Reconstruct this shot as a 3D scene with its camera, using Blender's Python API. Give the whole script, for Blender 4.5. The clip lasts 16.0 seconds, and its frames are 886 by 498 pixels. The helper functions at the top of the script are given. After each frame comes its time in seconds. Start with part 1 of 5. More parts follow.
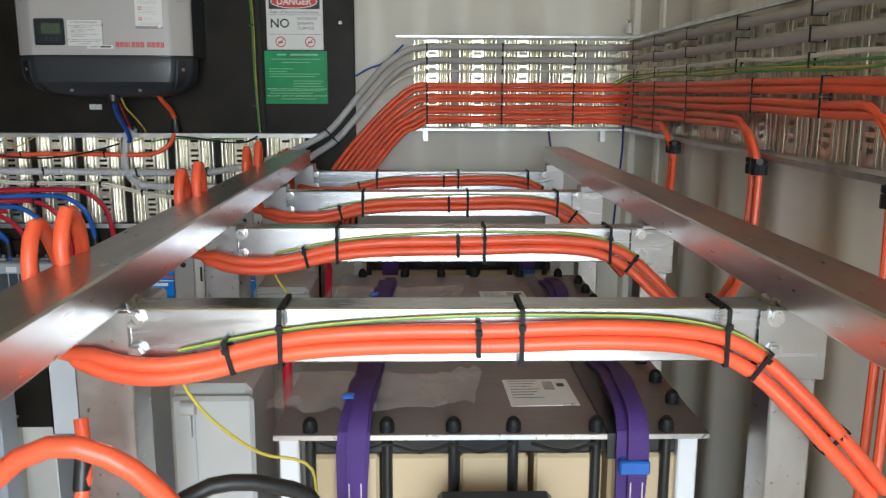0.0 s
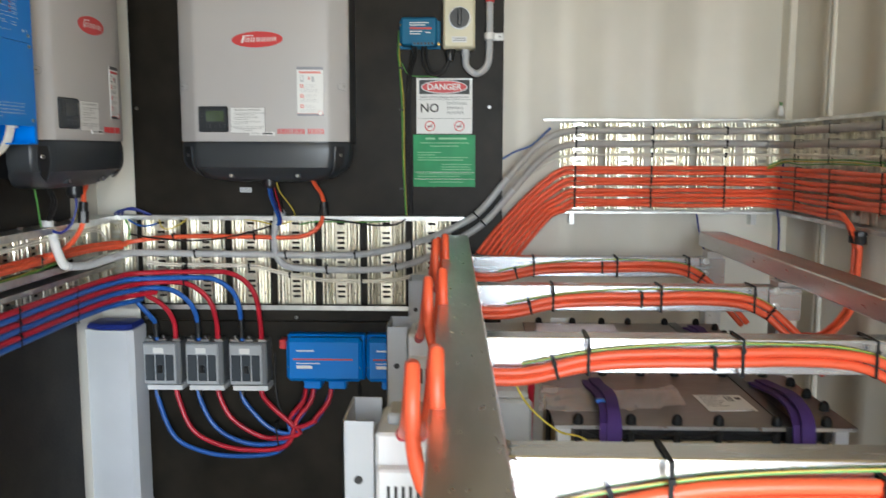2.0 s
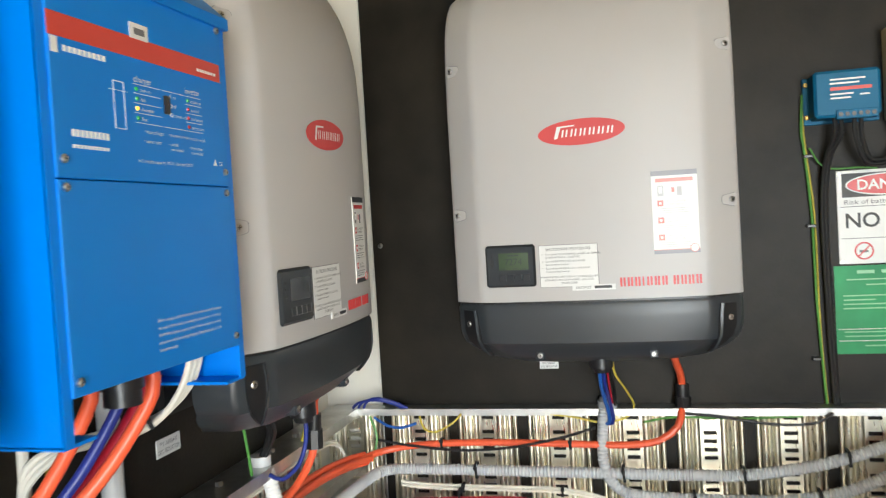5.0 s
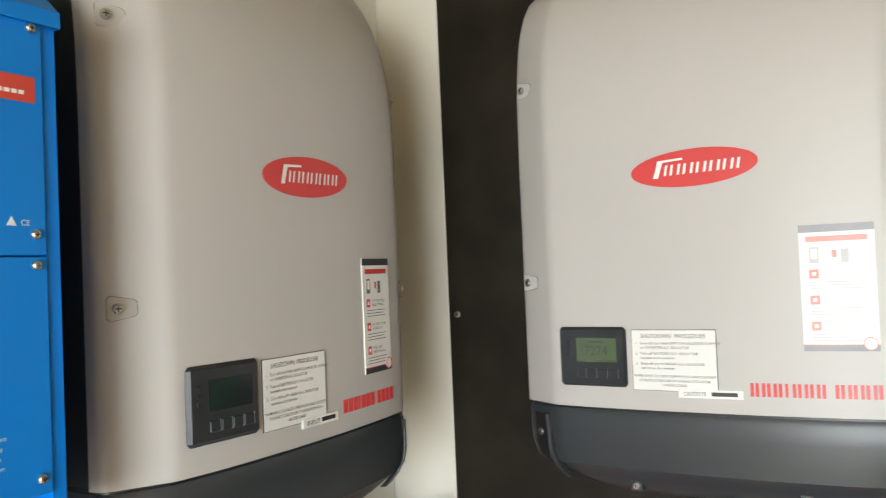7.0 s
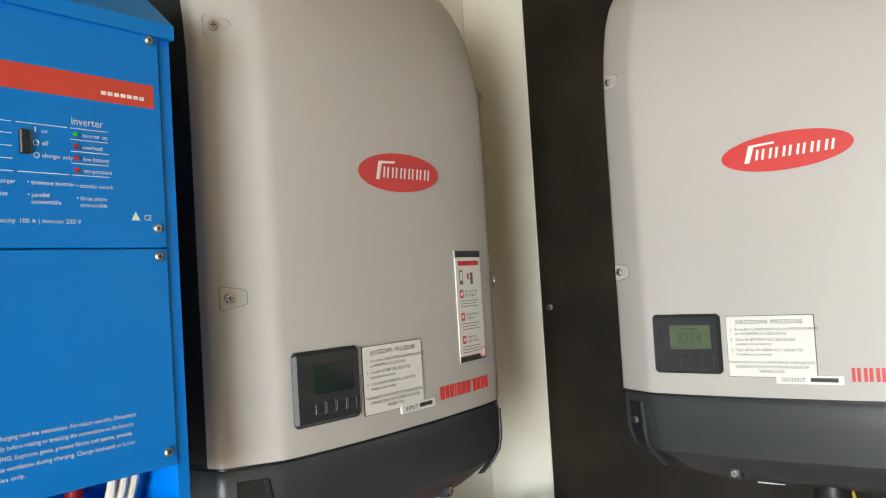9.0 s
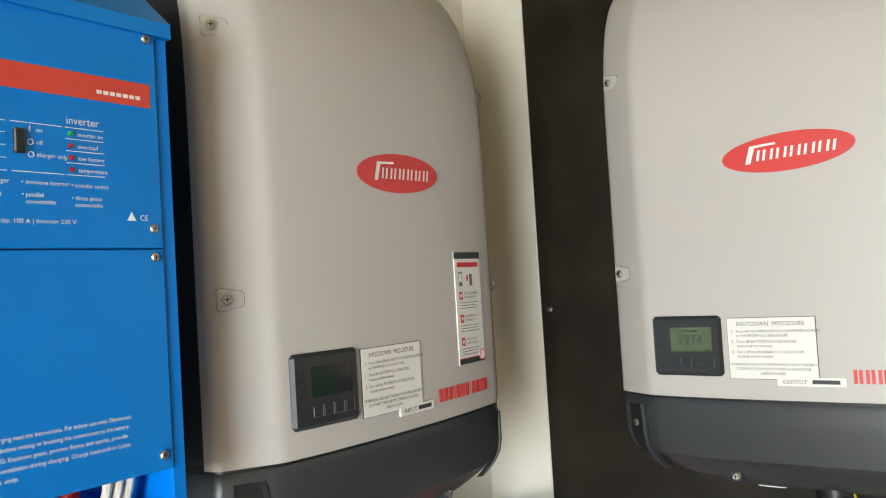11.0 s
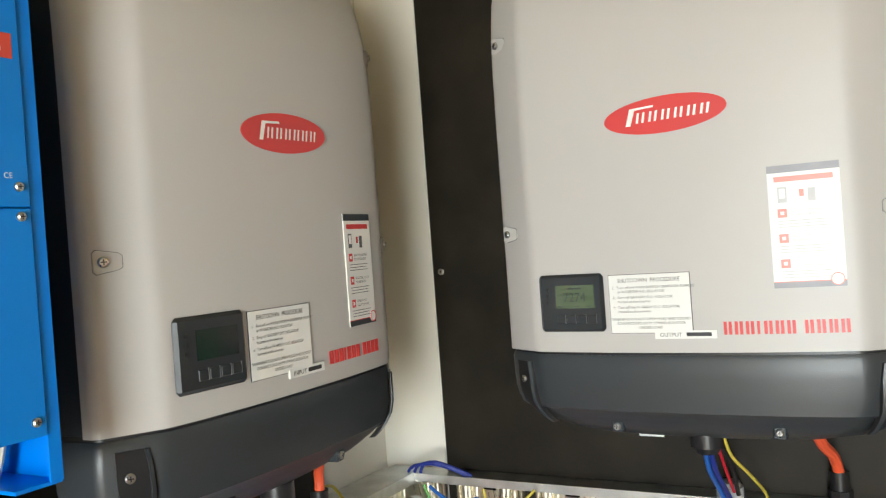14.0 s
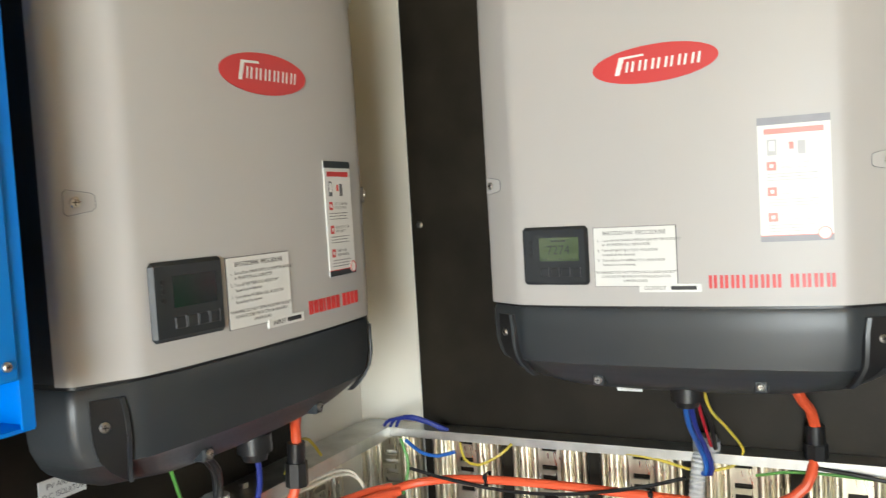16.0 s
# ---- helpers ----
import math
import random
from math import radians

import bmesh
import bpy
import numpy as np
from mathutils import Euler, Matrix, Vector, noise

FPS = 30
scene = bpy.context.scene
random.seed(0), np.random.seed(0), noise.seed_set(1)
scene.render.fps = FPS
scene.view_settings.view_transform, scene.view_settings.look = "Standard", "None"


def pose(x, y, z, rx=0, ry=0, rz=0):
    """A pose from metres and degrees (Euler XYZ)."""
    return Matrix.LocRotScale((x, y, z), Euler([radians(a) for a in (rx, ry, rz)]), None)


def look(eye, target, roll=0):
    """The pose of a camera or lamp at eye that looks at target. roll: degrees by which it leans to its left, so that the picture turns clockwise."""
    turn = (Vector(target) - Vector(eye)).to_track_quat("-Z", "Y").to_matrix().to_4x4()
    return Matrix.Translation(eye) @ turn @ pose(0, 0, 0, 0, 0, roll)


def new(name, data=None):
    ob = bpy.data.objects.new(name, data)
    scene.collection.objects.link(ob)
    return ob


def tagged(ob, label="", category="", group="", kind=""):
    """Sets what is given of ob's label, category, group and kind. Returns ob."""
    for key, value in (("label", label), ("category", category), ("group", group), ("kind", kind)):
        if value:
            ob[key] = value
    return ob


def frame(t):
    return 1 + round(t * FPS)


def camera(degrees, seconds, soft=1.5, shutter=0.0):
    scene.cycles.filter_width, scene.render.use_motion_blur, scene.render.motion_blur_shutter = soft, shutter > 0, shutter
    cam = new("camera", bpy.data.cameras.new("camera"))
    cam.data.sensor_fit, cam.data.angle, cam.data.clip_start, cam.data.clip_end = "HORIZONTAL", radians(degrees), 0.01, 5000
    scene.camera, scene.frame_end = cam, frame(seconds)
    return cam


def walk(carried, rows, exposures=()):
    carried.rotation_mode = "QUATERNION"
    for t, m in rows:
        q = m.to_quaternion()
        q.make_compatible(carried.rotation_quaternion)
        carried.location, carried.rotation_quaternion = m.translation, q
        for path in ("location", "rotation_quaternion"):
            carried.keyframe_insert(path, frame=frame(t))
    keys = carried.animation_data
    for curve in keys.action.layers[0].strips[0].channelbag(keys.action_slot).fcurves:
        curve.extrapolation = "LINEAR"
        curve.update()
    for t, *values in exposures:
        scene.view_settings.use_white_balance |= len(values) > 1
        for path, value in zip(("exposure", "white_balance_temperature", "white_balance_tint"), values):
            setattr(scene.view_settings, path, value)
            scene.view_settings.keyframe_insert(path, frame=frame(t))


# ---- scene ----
cam = camera(56.5, 16.0, soft=1.15, shutter=0.4)
PATH = [
    (0, (0.332, 0.44, 1.487), (0.373, 2.404, 1.108), 0.2),
    (0.5, (0.227, 0.461, 1.5), (0.392, 2.422, 1.145), -0.3),
    (1, (0.15, 0.47, 1.513), (0.352, 2.432, 1.181), 0.0),
    (1.5, (0.089, 0.471, 1.533), (0.134, 2.449, 1.24), 0.5),
    (2, (0.0, 0.486, 1.561), (-0.063, 2.47, 1.321), 0.1),
    (2.5, (-0.057, 0.517, 1.593), (-0.244, 2.504, 1.456), 0.8),
    (3, (-0.187, 0.694, 1.629), (-0.487, 2.67, 1.555), -0.0),
    (3.5, (-0.299, 0.89, 1.711), (-0.648, 2.858, 1.629), -1.3),
    (4, (-0.41, 1.085, 1.72), (-0.825, 3.038, 1.594), -2.8),
    (4.5, (-0.503, 1.286, 1.736), (-0.95, 3.233, 1.63), -3.8),
    (4.7, (-0.507, 1.355, 1.733), (-0.966, 3.299, 1.643), -3.7),
    (6.8, (-0.403, 1.899, 1.764), (-1.334, 3.668, 1.816), -2.4),
    (7, (-0.391, 1.902, 1.762), (-1.38, 3.639, 1.819), -2.4),
    (7.5, (-0.38, 1.895, 1.755), (-1.491, 3.556, 1.828), -2.6),
    (8, (-0.375, 1.884, 1.749), (-1.532, 3.513, 1.832), -3.1),
    (8.5, (-0.375, 1.879, 1.747), (-1.552, 3.494, 1.823), -3.5),
    (11, (-0.379, 1.885, 1.745), (-1.554, 3.501, 1.828), -3.5),
    (11.5, (-0.381, 1.885, 1.744), (-1.546, 3.509, 1.826), -3.4),
    (12, (-0.383, 1.885, 1.747), (-1.542, 3.513, 1.831), -3.2),
    (12.5, (-0.382, 1.884, 1.751), (-1.525, 3.523, 1.838), -3.1),
    (13, (-0.378, 1.889, 1.746), (-1.467, 3.565, 1.818), -3.2),
    (13.5, (-0.374, 1.891, 1.737), (-1.402, 3.606, 1.77), -3.8),
    (14, (-0.371, 1.889, 1.734), (-1.342, 3.637, 1.727), -4.2),
    (14.5, (-0.374, 1.887, 1.734), (-1.317, 3.65, 1.714), -3.9),
    (15, (-0.389, 1.882, 1.735), (-1.351, 3.636, 1.713), -3.4),
    (15.5, (-0.402, 1.887, 1.727), (-1.379, 3.631, 1.675), -3.3),
    (16, (-0.399, 1.9, 1.721), (-1.306, 3.68, 1.615), -3.4),
]
EXPOSURE = [(0, 1.43, 5850, 6), (1, 1.62, 5850, 6), (2, 1.88, 5980, 7), (3, 2.10, 6140, 8), (4, 2.28, 6200, 8), (4.7, 2.36, 6200, 7), (7, 2.50, 6260, 6), (13, 2.52, 6260, 6), (14, 2.52, 6300, 5), (16, 2.52, 6300, 5)]
walk(cam, [(t, look(eye, target, roll)) for t, eye, target, roll in PATH], EXPOSURE)

# ---------- world and light ----------
world = bpy.data.worlds.new("sky_world")
scene.world = world
world.use_nodes = True
wn = world.node_tree.nodes
sky = wn.new("ShaderNodeTexSky")
sky.sky_type, sky.sun_disc = "NISHITA", False
SUN_EL, SUN_AZ = 38.0, 172.0
sky.sun_elevation, sky.sun_rotation = radians(SUN_EL), radians(SUN_AZ)
wn["Background"].inputs["Strength"].default_value = 0.15
world.node_tree.links.new(sky.outputs["Color"], wn["Background"].inputs["Color"])
sun_data = bpy.data.lights.new("sun", "SUN")
sun_data.energy, sun_data.angle, sun_data.color = 5.0, radians(0.5), (1.0, 0.95, 0.86)
sun = new("sun", sun_data)
az = radians(SUN_AZ)
sun_dir = Vector((math.sin(az) * math.cos(radians(SUN_EL)), math.cos(az) * math.cos(radians(SUN_EL)), math.sin(radians(SUN_EL))))
sun.matrix_world = look(sun_dir * 20, (0, 0, 0))
# fill lamp added in the doorway, standing in for light from the open sky
door_data = bpy.data.lights.new("doorway_sky", "AREA")
door_data.shape, door_data.size, door_data.size_y = "RECTANGLE", 1.2, 1.7
door_data.energy, door_data.color, door_data.spread = 9.5, (0.86, 0.93, 1.0), radians(104)
doorway = new("doorway_sky", door_data)
doorway.matrix_world = look((0.38, -1.14, 1.30), (-0.75, 3.0, 0.55))


# ---------- materials ----------
def mat(name, base, rough=0.5, metal=0.0, vary=0.12, scale=6.0, fine=90.0, bump=0.05, stretch=(1, 1, 1), coat=0.0, glow=0.0, alpha=1.0, trans=0.0, spec=0.5, perobj=0.0):
    m = bpy.data.materials.new(name)
    m.use_nodes = True
    nt = m.node_tree
    n, l = nt.nodes, nt.links
    b = n["Principled BSDF"]
    tc = n.new("ShaderNodeTexCoord")
    mp = n.new("ShaderNodeMapping")
    mp.inputs["Scale"].default_value = stretch
    l.new(tc.outputs["Object"], mp.inputs["Vector"])
    big = n.new("ShaderNodeTexNoise")
    big.inputs["Scale"].default_value, big.inputs["Detail"].default_value = scale, 5
    small = n.new("ShaderNodeTexNoise")
    small.inputs["Scale"].default_value, small.inputs["Detail"].default_value = fine, 3
    l.new(mp.outputs["Vector"], big.inputs["Vector"])
    l.new(mp.outputs["Vector"], small.inputs["Vector"])
    mix = n.new("ShaderNodeMix")
    mix.data_type = "RGBA"
    ramp = n.new("ShaderNodeMapRange")
    ramp.inputs["From Min"].default_value, ramp.inputs["From Max"].default_value = 0.3, 0.7
    l.new(big.outputs["Fac"], ramp.inputs["Value"])
    l.new(ramp.outputs["Result"], mix.inputs["Factor"])
    mix.inputs["A"].default_value = (*[c * (1 - vary) for c in base], 1)
    mix.inputs["B"].default_value = (*[min(1, c * (1 + vary)) for c in base], 1)
    col = mix.outputs["Result"]
    if perobj:
        info = n.new("ShaderNodeObjectInfo")
        hsv = n.new("ShaderNodeHueSaturation")
        mr = n.new("ShaderNodeMapRange")
        mr.inputs["To Min"].default_value, mr.inputs["To Max"].default_value = 1 - perobj, 1 + perobj
        l.new(info.outputs["Random"], mr.inputs["Value"])
        l.new(mr.outputs["Result"], hsv.inputs["Value"])
        l.new(col, hsv.inputs["Color"])
        col = hsv.outputs["Color"]
    l.new(col, b.inputs["Base Color"])
    rr = n.new("ShaderNodeMapRange")
    rr.inputs["To Min"].default_value, rr.inputs["To Max"].default_value = max(0.02, rough - 0.1), min(1, rough + 0.1)
    l.new(small.outputs["Fac"], rr.inputs["Value"])
    l.new(rr.outputs["Result"], b.inputs["Roughness"])
    if bump:
        bp = n.new("ShaderNodeBump")
        bp.inputs["Strength"].default_value, bp.inputs["Distance"].default_value = bump, 0.002
        l.new(small.outputs["Fac"], bp.inputs["Height"])
        l.new(bp.outputs["Normal"], b.inputs["Normal"])
    b.inputs["Metallic"].default_value = metal
    b.inputs["Coat Weight"].default_value = coat
    b.inputs["Specular IOR Level"].default_value = spec
    b.inputs["Transmission Weight"].default_value = trans
    b.inputs["Alpha"].default_value = alpha
    if glow:
        b.inputs["Emission Color"].default_value = (*base, 1)
        b.inputs["Emission Strength"].default_value = glow
    return m


CREAM = mat("cream_paint", (0.74, 0.71, 0.63), 0.45, vary=0.07, scale=3, fine=60, bump=0.08)
# roof colour pushed yellow so that light bounced from above turns warm
CEIL = mat("warm_bounce_paint", (0.80, 0.62, 0.30), 0.5, vary=0.06, scale=3, fine=60, bump=0.08)
GREYPAINT = mat("pale_grey_paint", (0.62, 0.65, 0.69), 0.5, vary=0.08, scale=3, fine=60, bump=0.08)
BOARD = mat("black_ply", (0.0165, 0.0135, 0.0095), 0.46, spec=0.17, vary=0.5, scale=7, fine=140, bump=0.12, stretch=(1, 1, 1))
FLOORWOOD = mat("floor_ply", (0.17, 0.13, 0.085), 0.6, vary=0.3, scale=4, fine=60, stretch=(1, 6, 1))
# unseen ground, its yellow-brown set to throw warm light into the container
GRAVEL = mat("warm_bounce_ground", (0.50, 0.36, 0.16), 0.95, vary=0.25, scale=1.5, fine=30, bump=0.6)
ZINC = mat("galvanised_steel", (0.52, 0.52, 0.505), 0.38, metal=1.0, vary=0.18, scale=25, fine=200, bump=0.05, perobj=0.08)
# tray panel zinc with the warm reflected light mixed into its base colour
ZINCRIB = mat("warm_lit_zinc", (0.78, 0.74, 0.61), 0.30, metal=1.0, vary=0.24, scale=26, fine=160, bump=0.03, stretch=(1, 1, 0.2), perobj=0.08)
ALU = mat("mill_aluminium", (0.57, 0.57, 0.57), 0.31, metal=1.0, vary=0.20, scale=12, fine=140, bump=0.0, stretch=(1, 0.22, 1))
ALUBAR = mat("mill_aluminium_bar", (0.58, 0.585, 0.60), 0.25, metal=1.0, vary=0.22, scale=9, fine=110, bump=0.0, stretch=(0.12, 1, 1))
STEEL = mat("bolt_steel", (0.55, 0.54, 0.52), 0.3, metal=1.0, vary=0.2, scale=60, fine=300)
SHELL = mat("warm_grey_plastic", (0.475, 0.460, 0.450), 0.42, vary=0.02, scale=4, fine=700, bump=0.05)
DARK = mat("charcoal_plastic", (0.034, 0.039, 0.044), 0.36, vary=0.08, scale=8, fine=500, bump=0.05)
DARKER = mat("black_plastic", (0.015, 0.015, 0.016), 0.35, vary=0.1, scale=10, fine=300)
SCREENOFF = mat("dark_screen", (0.012, 0.014, 0.016), 0.14, vary=0.05, bump=0)
LCD = mat("green_display", (0.075, 0.105, 0.055), 0.15, vary=0.06, scale=12, bump=0)
BEZEL = mat("dark_bezel_plastic", (0.020, 0.023, 0.026), 0.34, vary=0.08, scale=8, fine=400, bump=0.04)
LCDINK = mat("display_ink", (0.02, 0.03, 0.02), 0.5, bump=0)
RED = mat("sign_red", (0.60, 0.045, 0.045), 0.4, vary=0.04, bump=0)
BANDRED = mat("band_red", (0.62, 0.065, 0.045), 0.4, vary=0.04, bump=0)
WHITE = mat("white_print", (0.82, 0.82, 0.80), 0.45, vary=0.03, bump=0)
PAPER = mat("white_label", (0.76, 0.76, 0.74), 0.40, vary=0.03, scale=10, bump=0)
INK = mat("black_ink", (0.03, 0.03, 0.03), 0.5, bump=0)
GREYINK = mat("grey_ink", (0.13, 0.13, 0.14), 0.5, bump=0)
BLUE = mat("blue_powder_coat", (0.005, 0.200, 0.67), 0.42, spec=0.35, vary=0.05, scale=5, fine=900, bump=0.06)
BLUEEDGE = mat("blue_side_coat", (0.003, 0.20, 0.74), 0.40, spec=0.35, vary=0.05, scale=5, fine=900, bump=0.06)
ORANGE = mat("orange_cable", (0.88, 0.125, 0.048), 0.38, vary=0.06, scale=20, fine=200, bump=0.03, perobj=0.06)
REDC = mat("red_cable", (0.48, 0.012, 0.03), 0.38, vary=0.08, scale=20, perobj=0.08)
BLUEC = mat("blue_cable", (0.02, 0.11, 0.42), 0.38, vary=0.08, scale=20, perobj=0.08)
NAVY = mat("navy_cable", (0.015, 0.03, 0.22), 0.4, vary=0.1, scale=20)
GREYC = mat("grey_conduit", (0.52, 0.53, 0.54), 0.5, vary=0.06, scale=15, fine=120)
TAUPE = mat("taupe_cable", (0.43, 0.41, 0.385), 0.5, vary=0.08, scale=15, fine=120)
WHITEC = mat("white_cable", (0.72, 0.68, 0.58), 0.5, vary=0.08, scale=15)
BLACKC = mat("black_cable", (0.014, 0.014, 0.014), 0.42, vary=0.1, scale=20)
TIE = mat("black_tie", (0.009, 0.009, 0.009), 0.55, spec=0.25, vary=0.1, scale=30)
YGREEN = mat("earth_green", (0.10, 0.30, 0.06), 0.42, vary=0.1, scale=14)
YELLOW = mat("earth_yellow", (0.58, 0.46, 0.06), 0.42, vary=0.1, scale=14)
PURPLE = mat("purple_webbing", (0.056, 0.021, 0.145), 0.75, vary=0.15, scale=12, fine=420, bump=0.5)
CELL = mat("tan_cell", (0.50, 0.39, 0.235), 0.55, vary=0.08, scale=6)
PLATE = mat("brushed_plate", (0.215, 0.20, 0.19), 0.42, metal=0.6, vary=0.14, scale=8, fine=120, stretch=(0.2, 1, 1))
PLATEEDGE = mat("plate_edge", (0.60, 0.60, 0.60), 0.3, metal=1.0, vary=0.1)
BOXGREY = mat("enclosure_grey", (0.44, 0.44, 0.42), 0.42, vary=0.05, scale=5)
DEVWHITE = mat("device_white", (0.70, 0.71, 0.72), 0.42, vary=0.05, scale=6)
DEVGREY = mat("device_grey", (0.40, 0.42, 0.44), 0.42, vary=0.06, scale=6)
BRKGREY = mat("breaker_grey", (0.15, 0.16, 0.17), 0.4, vary=0.06, scale=6)
WINDOWP = mat("smoked_window", (0.06, 0.07, 0.08), 0.12, vary=0.05, bump=0)
CREAMBOX = mat("ivory_box", (0.70, 0.66, 0.48), 0.4, vary=0.05, scale=6)
GREENSIGN = mat("green_sheet", (0.02, 0.30, 0.10), 0.42, spec=0.25, vary=0.25, scale=9, bump=0)
BAGM = mat("clear_plastic_bag", (0.72, 0.69, 0.69), 0.13, vary=0.3, scale=24, fine=55, bump=1.0, stretch=(1, 0.35, 1), alpha=0.36, spec=0.9)
TEAL = mat("teal_blue_plastic", (0.010, 0.135, 0.265), 0.5, spec=0.25, vary=0.06, scale=8, fine=300)
# print inks lightened to carry the glare on the end wall sticker
GLARERED = mat("glare_pale_red_print", (0.68, 0.24, 0.21), 0.4, vary=0.06, scale=40, bump=0)
GLAREGREY = mat("glare_pale_grey_print", (0.48, 0.48, 0.49), 0.4, vary=0.06, scale=40, bump=0)
GLAREDARK = mat("glare_pale_dark_print", (0.26, 0.26, 0.29), 0.4, vary=0.08, scale=40, bump=0)
# clear film; the violet reflection of the sky is put into its colour
LILAC = mat("sky_tinted_film", (0.60, 0.57, 0.70), 0.22, vary=0.12, scale=14, fine=60, bump=0.2)
LEDG = mat("led_green", (0.02, 0.25, 0.06), 0.15, bump=0, glow=0.06)
LEDY = mat("led_amber", (0.85, 0.45, 0.03), 0.15, bump=0, glow=0.3)
LEDR = mat("led_red", (0.28, 0.01, 0.02), 0.15, bump=0)
BRASS = mat("brass", (0.70, 0.45, 0.12), 0.3, metal=1.0, bump=0)


# ---------- mesh helpers ----------
class Geo:
    """Vertices and faces that grow piece by piece into one mesh."""

    def __init__(self):
        self.v, self.f = [], []

    def add(self, verts, faces, m=None):
        k = len(self.v)
        self.v += [tuple(m @ Vector(p)) if m else tuple(p) for p in verts]
        self.f += [tuple(i + k for i in f) for f in faces]
        return self

    def box(self, x0, x1, y0, y1, z0, z1, m=None, c=0.0):
        """A box; c: the chamfer of its edges."""
        bm = bmesh.new()
        bmesh.ops.create_cube(bm, size=1)
        for v in bm.verts:
            v.co = ((x0 + x1) / 2 + v.co.x * (x1 - x0), (y0 + y1) / 2 + v.co.y * (y1 - y0), (z0 + z1) / 2 + v.co.z * (z1 - z0))
        if c:
            bmesh.ops.bevel(bm, geom=bm.edges[:], offset=c, segments=1, affect="EDGES")
        bm.verts.index_update()
        self.add([v.co[:] for v in bm.verts], [[v.index for v in f.verts] for f in bm.faces], m)
        bm.free()
        return self

    def rod(self, p0, p1, r, sides=12, r1=None):
        p0, p1 = Vector(p0), Vector(p1)
        q = (p1 - p0).to_track_quat("Z", "Y").to_matrix()
        r1 = r if r1 is None else r1
        vs, fs = [], []
        for p, rad in ((p0, r), (p1, r1)):
            vs += [p + q @ Vector((rad * math.cos(2 * math.pi * i / sides), rad * math.sin(2 * math.pi * i / sides), 0)) for i in range(sides)]
        fs = [(i, (i + 1) % sides, sides + (i + 1) % sides, sides + i) for i in range(sides)]
        fs += [tuple(range(sides))[::-1], tuple(range(sides, 2 * sides))]
        return self.add(vs, fs)

    def loft(self, rings, cap=True, closed=True):
        n = len(rings[0])
        vs = [p for r in rings for p in r]
        fs = []
        for k in range(len(rings) - 1):
            for i in range(n if closed else n - 1):
                j = (i + 1) % n
                fs.append((k * n + i, k * n + j, (k + 1) * n + j, (k + 1) * n + i))
        if cap:
            fs += [tuple(range(n))[::-1], tuple(range((len(rings) - 1) * n, len(rings) * n))]
        return self.add(vs, fs)

    def tube(self, points, r, sides=10, ridge=0.0, pitch=0.006):
        pts = smooth(points, r if not ridge else pitch / 2, ridge > 0)
        rings, up = [], None
        for i, p in enumerate(pts):
            d = (pts[min(i + 1, len(pts) - 1)] - pts[max(i - 1, 0)]).normalized()
            if up is None:
                up = d.orthogonal().normalized()
            up = (up - d * up.dot(d)).normalized()
            side = d.cross(up)
            rad = r * (1 - (ridge if i % 2 else 0))
            rings.append([p + rad * (math.cos(2 * math.pi * k / sides) * up + math.sin(2 * math.pi * k / sides) * side) for k in range(sides)])
        return self.loft(rings)

    def ribbon(self, points, width, axis, thick=0.003):
        """A webbing strap along points, its width along axis."""
        pts = smooth(points, 0.006)
        a = Vector(axis).normalized()
        rings = []
        for i, p in enumerate(pts):
            d = (pts[min(i + 1, len(pts) - 1)] - pts[max(i - 1, 0)]).normalized()
            nn = d.cross(a).normalized()
            w = width / 2 * (1 + 0.05 * math.sin(i * 0.7))
            rings.append([p - a * w - nn * thick, p + a * w - nn * thick, p + a * w + nn * thick, p - a * w + nn * thick])
        return self.loft(rings)

    def mesh(self, name):
        me = bpy.data.meshes.new(name)
        me.from_pydata(self.v, [], self.f)
        me.validate()
        bm = bmesh.new()
        bm.from_mesh(me)
        bmesh.ops.recalc_face_normals(bm, faces=bm.faces[:])
        bm.to_mesh(me)
        bm.free()
        me.polygons.foreach_set("use_smooth", [True] * len(me.polygons))
        me.set_sharp_from_angle(angle=radians(32))
        return me


def smooth(points, step, even=False):
    """A soft line through the points (Catmull-Rom)."""
    P = [Vector(p) for p in points]
    if len(P) == 2 and not even:
        return P
    P = [2 * P[0] - P[1]] + P + [2 * P[-1] - P[-2]]
    out = []
    for a, b, c, d in zip(P, P[1:], P[2:], P[3:]):
        n = max(2, min(400, int((c - b).length / (step if even else max(step * 2.2, 0.012)))))
        for i in range(n):
            t = i / n
            out.append(0.5 * ((2 * b) + (c - a) * t + (2 * a - 5 * b + 4 * c - d) * t * t + (3 * b - a - 3 * c + d) * t ** 3))
    out.append(P[-2])
    return out


def thing(name, label, category, loc=(0, 0, 0), rz=0, group="", kind=""):
    ob = new(name)
    ob.empty_display_size = 0.05
    ob.matrix_world = pose(*loc, 0, 0, rz)
    return tagged(ob, label, category, group, kind)


def part(name, geo, material, parent, label=""):
    me = geo.mesh(name) if isinstance(geo, Geo) else geo
    if not me.materials:
        me.materials.append(material)
    ob = new(name, me)
    ob.parent = parent
    return tagged(ob, label)


def single(name, geo, material, label, category, group="", kind=""):
    me = geo.mesh(name) if isinstance(geo, Geo) else geo
    if not me.materials:
        me.materials.append(material)
    return tagged(new(name, me), label, category, group, kind)


LETTERS = {}


